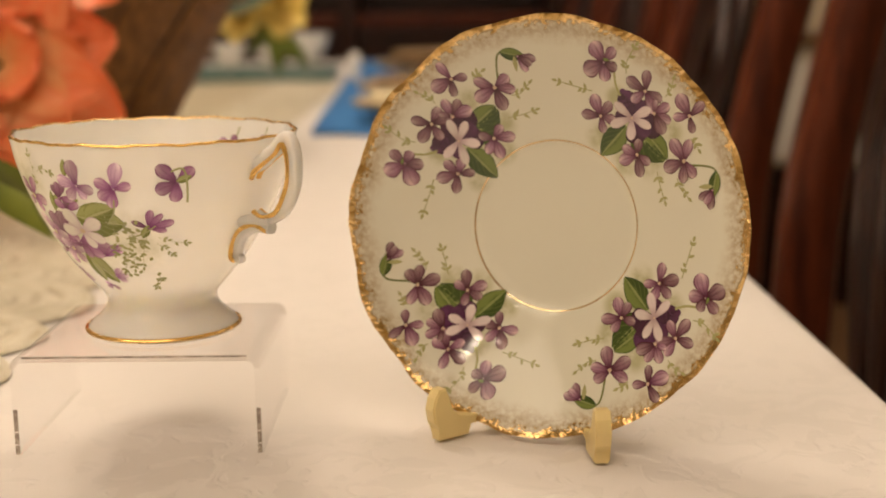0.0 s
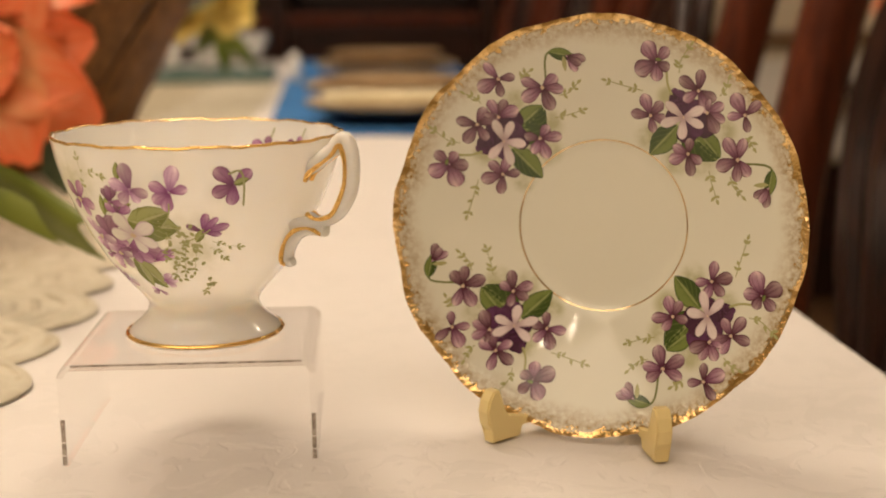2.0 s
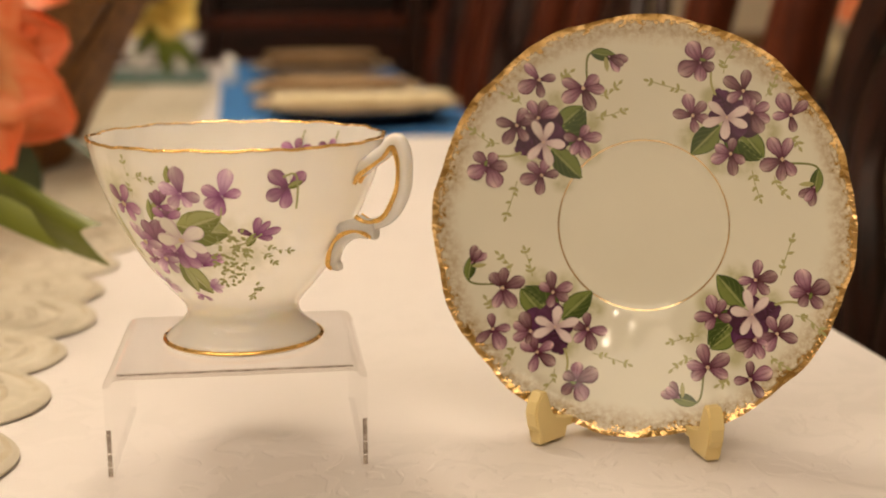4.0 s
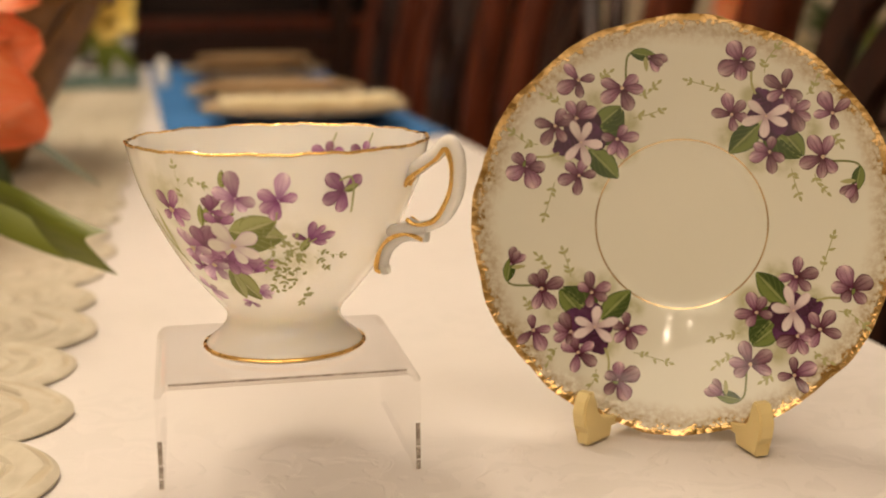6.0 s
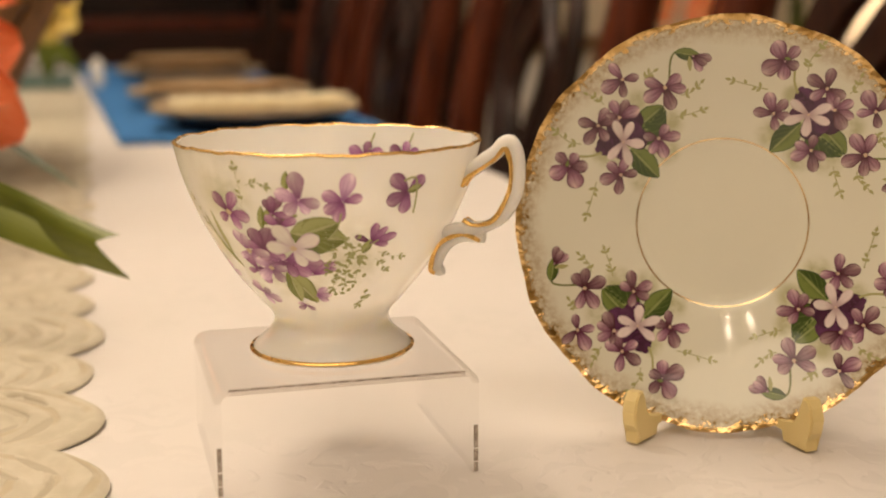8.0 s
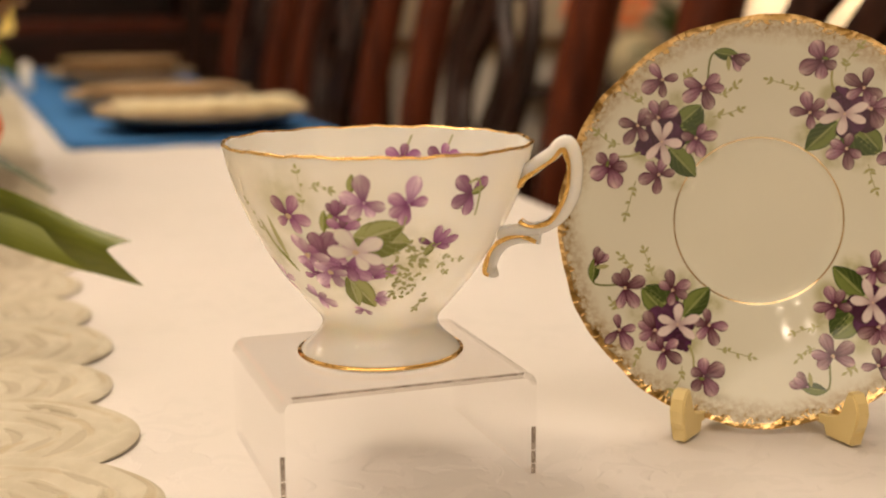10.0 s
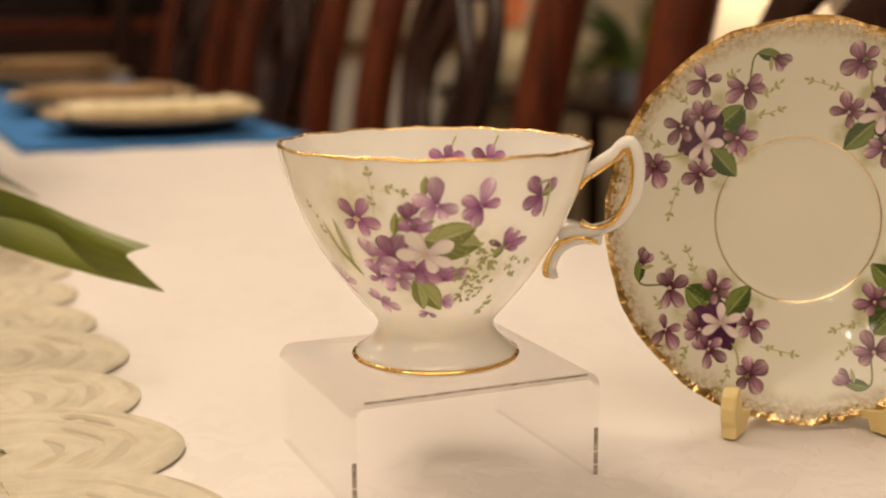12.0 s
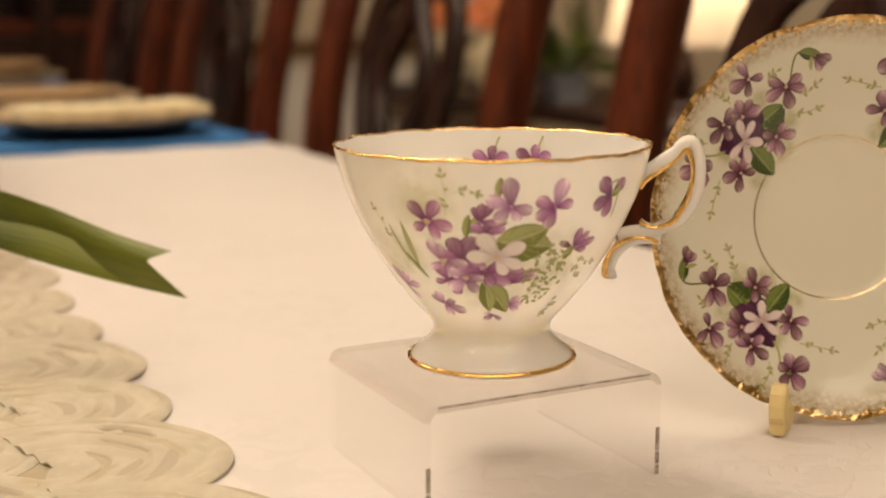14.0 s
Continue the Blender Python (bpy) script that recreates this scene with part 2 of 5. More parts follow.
def wood(name, a, b, rough, scale=14.0, axis=2):
    m = Nodes(name)
    mp = m.add("ShaderNodeMapping")
    m.put(m.coords(), mp.inputs[0])
    s = [scale, scale, scale]
    s[axis] *= 0.12
    mp.inputs["Scale"].default_value = s
    g = m.noise(4, 6, mp.outputs[0], 0.65, 0.8)
    f = m.noise(22, 3, mp.outputs[0])
    m.set(Base_Color=m.mix(m.ramp(m.math("ADD", m.math("MULTIPLY", g, 0.7), m.math("MULTIPLY", f, 0.3)), 0.35, 0.65), a, b), Roughness=m.ramp(f, 0.3, 0.7, rough - 0.06, rough + 0.08), Coat_Weight=0.04, Coat_Roughness=0.3, Specular_IOR_Level=0.22)
    m.bump(g, 0.15, 0.001)
    return m.mat


def living(name, inner, outer, streak, rough=0.5, scale=60, shine=0.0):
    """Cloth petal or leaf, shaded from base to edge, with streaks along it."""
    m = Nodes(name)
    u, v, _ = m.split(m.coords("UV"))
    n = m.noise(scale, 4)
    st = m.ramp(m.math("SINE", m.math("ADD", m.math("MULTIPLY", v, 34), m.math("MULTIPLY", n, 14))), 0.0, 1.0, 0, 0.25)
    col = m.mix(m.ramp(m.math("ADD", u, m.math("MULTIPLY", m.math("SUBTRACT", n, 0.5), 0.5)), 0.15, 0.85), inner, outer)
    m.set(Base_Color=m.mix(st, col, streak), Roughness=rough, Subsurface_Weight=0.0, Sheen_Weight=shine)
    m.bump(st, 0.25, 0.0008)
    return m.mat


M = dict(
    saucer=saucer_glaze(), cup=cup_glaze(), white_glaze=glaze("white_glaze", (0.88, 0.865, 0.82), (0.90, 0.885, 0.84)), gold=gold(),
    s_petal=petal_print("plum_petal_print", (0.07, 0.014, 0.035), (0.27, 0.14, 0.19), (0.60, 0.45, 0.46), (0.075, 0.012, 0.028), 0.45),
    s_dark=petal_print("dark_plum_print", (0.05, 0.015, 0.04), (0.075, 0.022, 0.06), (0.10, 0.035, 0.085), (0.05, 0.015, 0.04)),
    s_pale=petal_print("pale_pink_petal_print", (0.50, 0.36, 0.38), (0.80, 0.70, 0.70), (0.84, 0.76, 0.74), (0.58, 0.42, 0.44), 0.2, 0.92, 1.05),
    c_petal=petal_print("violet_petal_print", (0.18, 0.045, 0.15), (0.38, 0.18, 0.34), (0.68, 0.51, 0.61), (0.27, 0.10, 0.24), 0.3),
    c_dark=petal_print("deep_violet_print", (0.17, 0.05, 0.14), (0.32, 0.14, 0.28), (0.54, 0.36, 0.48), (0.20, 0.065, 0.17), 0.35),
    c_lilac=petal_print("lilac_petal_print", (0.28, 0.11, 0.28), (0.52, 0.33, 0.50), (0.82, 0.72, 0.77), (0.44, 0.24, 0.42), 0.3),
    c_pale=petal_print("white_petal_print", (0.66, 0.55, 0.60), (0.86, 0.82, 0.80), (0.90, 0.87, 0.83), (0.62, 0.48, 0.58), 0.15, 0.96, 1.06),
    leaf_print=leaf_print("leaf_print", (0.050, 0.085, 0.020), (0.19, 0.245, 0.065), (0.33, 0.38, 0.14)),
    c_leaf=leaf_print("olive_leaf_print", (0.20, 0.235, 0.055), (0.42, 0.46, 0.18), (0.54, 0.56, 0.30)),
    sprig=glaze("sprig_print", (0.50, 0.48, 0.24), (0.36, 0.37, 0.15)),
    c_sprig=glaze("fern_print", (0.36, 0.39, 0.16), (0.55, 0.56, 0.32)),
    stem=glaze("stem_print", (0.16, 0.19, 0.06), (0.26, 0.28, 0.10)),
    eye=glaze("flower_eye_print", (0.72, 0.58, 0.40), (0.60, 0.42, 0.35)),
    acrylic=acrylic("clear_acrylic", (0.997, 0.996, 0.995), 0.12),
    # pink-grey tints put the sheet's reflections and dark inner edges into colour
    acrylic_top=acrylic("polished_acrylic", (0.985, 0.978, 0.974), 0.50),
    acrylic_bend=acrylic("bent_acrylic", (0.945, 0.932, 0.922), 0.5),
    acrylic_end=acrylic("tinted_acrylic_end", (0.90, 0.885, 0.87), 0.9),
    acrylic_front=acrylic("darkened_acrylic_front", (0.84, 0.81, 0.79), 1.0),
    # mottled grey for the painted-in reflections on the riser's edges
    edge_reflection=plain("painted_edge_reflection", (0.24, 0.20, 0.17), (0.66, 0.60, 0.54), 0.22, 260, 0.4),
    easel=plain("ivory_plastic", (0.82, 0.66, 0.30), (0.84, 0.69, 0.33), 0.35, 15, 0, 0, 0.02),
    cloth=damask(),
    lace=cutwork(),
    runner=plain("cream_runner_linen", (0.46, 0.40, 0.28), (0.54, 0.48, 0.35), 0.85, 30, 0, 0, 0.3, 0.0008),
    blue=plain("blue_placemat_cloth", (0.030, 0.165, 0.47), (0.05, 0.24, 0.60), 0.8, 40, 0, 0, 0.4, 0.0008),
    mahogany=wood("dark_mahogany", (0.010, 0.004, 0.003), (0.034, 0.011, 0.006), 0.40),
    red_wood=wood("red_mahogany", (0.044, 0.009, 0.004), (0.125, 0.027, 0.009), 0.36),
    cabinet=wood("dark_cabinet_wood", (0.010, 0.004, 0.003), (0.036, 0.011, 0.006), 0.42, 8, 0),
    floor=wood("brown_floorboard", (0.10, 0.05, 0.025), (0.20, 0.11, 0.05), 0.45, 6, 1),
    wall=plain("cream_wall_paint", (0.62, 0.54, 0.40), (0.66, 0.58, 0.44), 0.8, 3, 0, 0, 0.1),
    ceiling=plain("white_ceiling_paint", (0.78, 0.75, 0.70), (0.80, 0.78, 0.73), 0.9, 3),
    wicker=wood("brown_bark", (0.085, 0.034, 0.009), (0.28, 0.13, 0.038), 0.6, 30),
    orange=living("coral_silk_petal", (0.94, 0.60, 0.28), (0.90, 0.21, 0.07), (0.92, 0.44, 0.22)),
    yellow=living("yellow_silk_petal", (0.72, 0.50, 0.08), (0.74, 0.58, 0.16), (0.60, 0.40, 0.06)),
    green=living("green_silk_leaf", (0.145, 0.175, 0.016), (0.060, 0.090, 0.009), (0.07, 0.11, 0.015), 0.42),
    fold_green=living("green_leaf_underside", (0.17, 0.20, 0.02), (0.07, 0.10, 0.010), (0.14, 0.18, 0.035), 0.45),
    dark_green=living("dark_green_leaf", (0.035, 0.065, 0.03), (0.07, 0.12, 0.05), (0.03, 0.05, 0.02), 0.45),
    plate=plain("brown_stoneware", (0.38, 0.25, 0.13), (0.52, 0.37, 0.21), 0.4, 30),
    plate_rim=plain("tan_woven_charger", (0.44, 0.31, 0.17), (0.56, 0.42, 0.25), 0.6, 60),
    black=plain("dark_plate_underside", (0.02, 0.018, 0.022), (0.035, 0.03, 0.04), 0.35, 30),
    napkin=plain("cream_napkin", (0.76, 0.66, 0.42), (0.80, 0.72, 0.49), 0.85, 40, 0, 0, 0.3),
    teal=plain("teal_tray", (0.10, 0.17, 0.165), (0.15, 0.23, 0.22), 0.4, 20),
    brass=plain("aged_brass", (0.55, 0.36, 0.13), (0.42, 0.26, 0.09), 0.3, 30, 1.0),
    grey_blue=plain("grey_blue_ceramic", (0.16, 0.18, 0.22), (0.26, 0.28, 0.30), 0.4, 20),
)
g = Nodes("whitened_glass")
# half opaque white puts the glass's brightness into its colour
g.set(Base_Color=(0.96, 0.95, 0.92), Roughness=0.06, Transmission_Weight=0.5, IOR=1.5)
M["glass"] = g.mat
# thin cloth that lets the bulb's light through
g = Nodes("white_lampshade")
g.set(Base_Color=g.mix(g.noise(60, 3), (0.80, 0.76, 0.68), (0.86, 0.82, 0.75)), Roughness=0.8)
g.bump(g.noise(400, 2), 0.2, 0.0005)
through_cloth = g.add("ShaderNodeBsdfTranslucent")
through_cloth.inputs[0].default_value = (0.88, 0.82, 0.72, 1)
cloth_mix = g.add("ShaderNodeMixShader")
cloth_mix.inputs[0].default_value = 0.5
g.tree.links.new(g.bsdf.outputs[0], cloth_mix.inputs[1])
g.tree.links.new(through_cloth.outputs[0], cloth_mix.inputs[2])
g.tree.links.new(cloth_mix.outputs[0], g.tree.nodes["Material Output"].inputs["Surface"])
M["shade"] = g.mat


# ---- mesh tools ----
def part(name, bm, material, parent=None, label="", smooth=True):
    data = bpy.data.meshes.new(name)
    bmesh.ops.recalc_face_normals(bm, faces=bm.faces[:]) if len(bm.faces) < 60000 else None
    bm.to_mesh(data)
    bm.free()
    for f in data.polygons:
        f.use_smooth = smooth
    if smooth:
        data.set_sharp_from_angle(angle=radians(48))
    data.materials.append(M[material] if isinstance(material, str) else material)
    ob = new(name, data)
    ob.parent = parent
    if label:
        tagged(ob, label)
    return ob


def thing(name, place=(0, 0, 0), turn=0.0, **tags):
    ob = new(name)
    ob.empty_display_size = 0.02
    ob.matrix_world = pose(*place, 0, 0, turn)
    return tagged(ob, **tags)


def box(bm, lo, hi, bevel=0.0, seg=2):
    made = bmesh.ops.create_cube(bm, size=1.0)["verts"]
    for v in made:
        v.co = Vector([(lo[i] + hi[i]) / 2 + v.co[i] * (hi[i] - lo[i]) for i in range(3)])
    if bevel:
        edges = list({e for v in made for e in v.link_edges})
        bmesh.ops.bevel(bm, geom=edges, offset=bevel, segments=seg, affect="EDGES", profile=0.6)
    return bm


def boxed(name, lo, hi, material, parent=None, bevel=0.003, label=""):
    return part(name, box(bmesh.new(), lo, hi, bevel), material, parent, label, smooth=False)


def grid(bm, nu, nv, fn, closed_u=False, closed_v=False, uv=False):
    """A sheet through fn(i, j); rows i, columns j."""
    rows = [[bm.verts.new(fn(i, j)) for j in range(nv)] for i in range(nu)]
    lay = bm.loops.layers.uv.verify() if uv else None
    for i in range(nu if closed_u else nu - 1):
        for j in range(nv if closed_v else nv - 1):
            i2, j2 = (i + 1) % nu, (j + 1) % nv
            f = bm.faces.new((rows[i][j], rows[i2][j], rows[i2][j2], rows[i][j2]))
            if uv:
                for loop, (a, b) in zip(f.loops, ((i, j), (i + 1, j), (i + 1, j + 1), (i, j + 1))):
                    loop[lay].uv = (a / (nu - (0 if closed_u else 1)), b / (nv - (0 if closed_v else 1)))
    return rows


def turned(bm, profile, seg=48, centre=(0, 0)):
    """A surface turned round the z axis: profile of (radius, height)."""
    def at(i, j):
        a = math.tau * j / seg
        r, z = profile[i]
        return (centre[0] + r * math.cos(a), centre[1] + r * math.sin(a), z)
    rows = grid(bm, len(profile), seg, at, closed_v=True)
    return rows


def smooth_line(points, n):
    """n points on a Catmull-Rom line through the given ones."""
    p = [Vector(q) for q in points]
    out = []
    for k in range(n):
        s = k / (n - 1) * (len(p) - 1)
        i = min(int(s), len(p) - 2)
        t = s - i
        a, b, c, d = p[max(i - 1, 0)], p[i], p[i + 1], p[min(i + 2, len(p) - 1)]
        out.append(0.5 * ((2 * b) + (c - a) * t + (2 * a - 5 * b + 4 * c - d) * t * t + (3 * b - a - 3 * c + d) * t ** 3))
    return out


def sweep(bm, line, wide, deep, side=Vector((0, 1, 0)), seg=10, power=0.6, caps=True):
    """A rounded bar along a line: wide along side, deep across it; sizes are numbers or functions of 0..1."""
    n = len(line)
    rings = []
    for i, p in enumerate(line):
        d = (line[min(i + 1, n - 1)] - line[max(i - 1, 0)]).normalized()
        across = d.cross(side).normalized()
        s2 = across.cross(d).normalized()
        t = i / (n - 1)
        w = wide(t) if callable(wide) else wide
        h = deep(t) if callable(deep) else deep
        ring = []
        for k in range(seg):
            a = math.tau * k / seg
            ca, sa = math.cos(a), math.sin(a)
            ring.append(bm.verts.new(p + s2 * (w / 2 * math.copysign(abs(ca) ** power, ca)) + across * (h / 2 * math.copysign(abs(sa) ** power, sa))))
        rings.append(ring)
    for a, b in zip(rings, rings[1:]):
        for k in range(seg):
            bm.faces.new((a[k], a[(k + 1) % seg], b[(k + 1) % seg], b[k]))
    if caps:
        bm.faces.new(rings[0][::-1])
        bm.faces.new(rings[-1])


# ---- the room ----
X0, X1, Y0, Y1, ZF = -2.6, 2.4, -2.6, 3.6, -0.75


def setting(ob, label, category):
    return tagged(ob, label, category, kind="structure")


setting(boxed("floor", (X0, Y0, ZF - 0.1), (X1, Y1, ZF), "floor", None, 0), "brown wooden floor of the dining room", "floor")
setting(boxed("ceiling", (X0, Y0, ZC), (X1, Y1, ZC + 0.1), "ceiling", None, 0), "plain white plaster ceiling", "ceiling")
setting(boxed("wall_north", (X0 - 0.12, Y1, ZF), (X1 + 0.12, Y1 + 0.12, ZC), "wall", None, 0), "cream painted dining room wall", "wall")
setting(boxed("wall_south", (X0 - 0.12, Y0 - 0.12, ZF), (X1 + 0.12, Y0, ZC), "wall", None, 0), "cream painted dining room wall", "wall")
setting(boxed("wall_east", (X1, Y0, ZF), (X1 + 0.12, Y1, ZC), "wall", None, 0), "cream painted dining room wall", "wall")
setting(boxed("wall_west", (X0 - 0.12, Y0, ZF), (X0, Y1, ZC), "wall", None, 0), "cream painted dining room wall", "wall")

# ---- table and cloth ----
TX0, TX1, TY0, TY1 = -0.86, 0.2655, -0.62, 2.62


def dining_table():
    t = thing("dining_table", label="long dark wooden dining table under a white cloth", category="table")
    boxed("tabletop", (TX0 + 0.006, TY0 + 0.006, -0.034), (TX1 - 0.006, TY1 - 0.006, -0.006), "mahogany", t, 0.004)
    for x in (TX0 + 0.1, TX1 - 0.1):
        boxed("apron", (x - 0.012, TY0 + 0.12, -0.12), (x + 0.012, TY1 - 0.12, -0.034), "mahogany", t, 0.003)
    for x in (TX0 + 0.1, TX1 - 0.1):
        for y in (TY0 + 0.12, 1.15, TY1 - 0.12):
            bm = bmesh.new()
            turned(bm, [(0.036, ZF), (0.034, ZF + 0.05), (0.024, ZF + 0.09), (0.03, -0.4), (0.04, -0.2), (0.03, -0.16), (0.042, -0.12), (0.042, -0.034)], 20, (x, y))
            part("leg", bm, "mahogany", t)


dining_table()


def tablecloth():
    """One sheet over the top, rounded over the edge and hanging in soft folds."""
    bm = bmesh.new()
    xs = []
    drop = 0.26
    r = 0.008
    # profile across the table: hang, round edge, top, round edge, hang
    prof = [(TX0, -drop + drop * k / 6) for k in range(6)]
    prof += [(TX0 + r - r * math.cos(a), -r + r * math.sin(a)) for a in (0, 0.4, 0.8, 1.2, 1.57)]
    prof += [(TX0 + r + (TX1 - TX0 - 2 * r) * k / 150, 0.0) for k in range(1, 150)]
    prof += [(TX1 - r + r * math.sin(a), -r + r * math.cos(a)) for a in (0, 0.4, 0.8, 1.2, 1.57)]
    prof += [(TX1, -r - (drop - r) * k / 6) for k in range(1, 7)]
    ny = 380

    def at(i, j):
        x, z = prof[i]
        y = TY0 + (TY1 - TY0) * j / (ny - 1)
        hang = max(0.0, -z - 0.01)
        side = -1 if x < (TX0 + TX1) / 2 else 1
        x += side * hang * 0.10 * (math.sin(y * 21) + 0.5 * math.sin(y * 47 + 1))
        if z > -0.001:
            away = min(1.0, abs(y) / 0.25)
            rip = noise.noise((x * 5, y * 26, 3.1)) * 0.0011 * away + noise.noise((x * 14, y * 60, 9.0)) * 0.0004
            z += rip * (0.35 + 0.65 * away) - 0.0002
        return (x, y, z)
    grid(bm, len(prof), ny, at)
    ob = part("tablecloth", bm, "cloth")
    return tagged(ob, "white damask tablecloth with woven flowers over the table", "tablecloth")


tablecloth()


# ---- prints on china ----
class Print:
    """Draws flat printed shapes onto a curved surface: at(u, v, lift) gives the place of the print's own (u, v) in metres."""

    def __init__(self, at):
        self.at = at
        self.layer = 0

    def shape(self, bm, u0, v0, turn, length, width, lift, na=6, nb=5, full=0.8, notch=0.0):
        """One petal or leaf from (u0, v0) along turn degrees."""
        c, s = math.cos(radians(turn)), math.sin(radians(turn))

        def place(i, j):
            a, b = i / (na - 1), 2 * j / (nb - 1) - 1
            if full > 1:
                # rounded petal, broadest beyond its middle
                a = math.sin(math.pi / 2 * a)
                w = 0.18 + 0.82 * (a / 0.62) ** 0.9 if a < 0.62 else math.sqrt(max(0.004, 1 - ((a - 0.62) / 0.38) ** 2))
                w *= width / 2
            else:
                w = width / 2 * max(0.04, math.sin(math.pi * min(a ** full, 0.985))) ** 0.75
            x = a * length * (1 - notch * (1 - abs(b)) * (a > 0.9))
            return self.at(u0 + x * c - b * w * s, v0 + x * s + b * w * c, lift)
        grid(bm, na, nb, place, uv=True)

    def lift(self):
        self.layer += 1
        return 0.00005 + 0.000005 * (self.layer % 130)

    def blossom(self, parent, name, u, v, petals, petal, wide=0.56, eye=0.0):
        """A flower from its petals, each (direction in degrees, length in mm)."""
        lift, bm = self.lift(), bmesh.new()
        heart = eye or 0.0009
        self.shape(bm, u - heart / 2, v, 0, heart, heart * 0.9, lift + 0.00004, 5, 4)
        ob = part(name, bm, "eye" if eye else petal, parent)
        for k, (turn, reach) in enumerate(petals):
            long, bm = 0.001 * reach, bmesh.new()
            self.shape(bm, u, v, turn, long, long * wide * (1.0 + 0.10 * math.sin(7.1 * k + turn)), lift + 0.000004 * k, 9, 7, full=1.35)
            part("petal", bm, petal, ob)
        return ob

    def leaf(self, parent, u, v, length, width, turn, material="leaf_print", full=0.9):
        bm = bmesh.new()
        self.shape(bm, u, v, turn, length, width, self.lift(), 9, 7, full)
        return part("printed_leaf", bm, material, parent)

    def stroke(self, bm, pts, width, lift):
        line = smooth_line([(x, y, 0) for x, y in pts], 9)

        def place(i, j):
            d = (line[min(i + 1, 8)] - line[max(i - 1, 0)]).normalized()
            o = (j - 0.5) * width
            return self.at(line[i].x - d.y * o, line[i].y + d.x * o, lift)
        grid(bm, 9, 2, place, uv=True)
        return line

    def stem(self, parent, pts, width=0.0006, material="stem"):
        bm = bmesh.new()
        self.stroke(bm, pts, width, self.lift())
        return part("printed_stem", bm, material, parent)

    def sprig(self, parent, pts, leaf=0.0022, material="sprig", pairs=4, width=0.00035):
        bm, lift = bmesh.new(), self.lift()
        line = self.stroke(bm, pts, width, lift)
        ob = part("printed_sprig", bm, material, parent)

        def small_leaf(i, turn, long):
            bm = bmesh.new()
            self.shape(bm, line[i].x, line[i].y, turn, long, leaf * 0.5, lift + 0.000003, 4, 3)
            part("small_leaf", bm, material, ob)
        for k in range(pairs):
            i = 2 + int(k * 6.9 / pairs)
            d = line[i] - line[i - 1]
            a = math.degrees(math.atan2(d.y, d.x))
            for side in (-1, 1):
                if (k + side) % 3 or k == pairs - 1:
                    small_leaf(i, a + side * random.uniform(35, 60), leaf * random.uniform(0.7, 1.2))
        small_leaf(8, a, leaf)
        return ob


# ---- the saucer on its easel ----
SR = 0.0702
S_Q = np.linspace(0, 1, 401)
S_D = np.interp(S_Q * SR, [0, 0.0250, 0.0280, 0.0294, 0.035, 0.045, 0.055, 0.063, 0.0690, 0.0702], [-0.0186, -0.0186, -0.0182, -0.0172, -0.0154, -0.0118, -0.0074, -0.0035, -0.0006, -0.0001])
S_D = np.convolve(np.pad(S_D, 8, mode="edge"), np.ones(17) / 17, mode="valid")


def saucer_edge(a):
    return 1 + 0.0045 * math.cos(12 * a + 0.5) + 0.0035 * abs(math.sin(12 * a)) + 0.0012 * math.sin(36 * a)


def saucer_place(x, y, lift=0.0):
    r, a = math.hypot(x, y), math.atan2(y, x)
    q = min(r / (SR * saucer_edge(a) ** (r / SR) ** 6), 1.0)
    d = float(np.interp(q, S_Q, S_D))
    frill = max(0.0, (q - 0.80) / 0.2) ** 2
    d += frill * (0.0009 * math.cos(12 * a + 0.5)) + min(1.0, max(0.0, (q - 0.925) / 0.03)) * (0.00008 * math.sin(140 * a + 4 * math.sin(12 * a) + 90 * (q - 0.95)) + 0.00036 * noise.noise((x * 330, y * 330, 1.7)) + 0.00030 * noise.noise((x * 150, y * 150, 4.1)))
    slope = (float(np.interp(min(q + 0.01, 1), S_Q, S_D)) - float(np.interp(max(q - 0.01, 0), S_Q, S_D))) / (0.02 * SR)
    k = lift / math.hypot(1, slope)
    return (x - math.cos(a) * slope * k, y - math.sin(a) * slope * k, d + k)


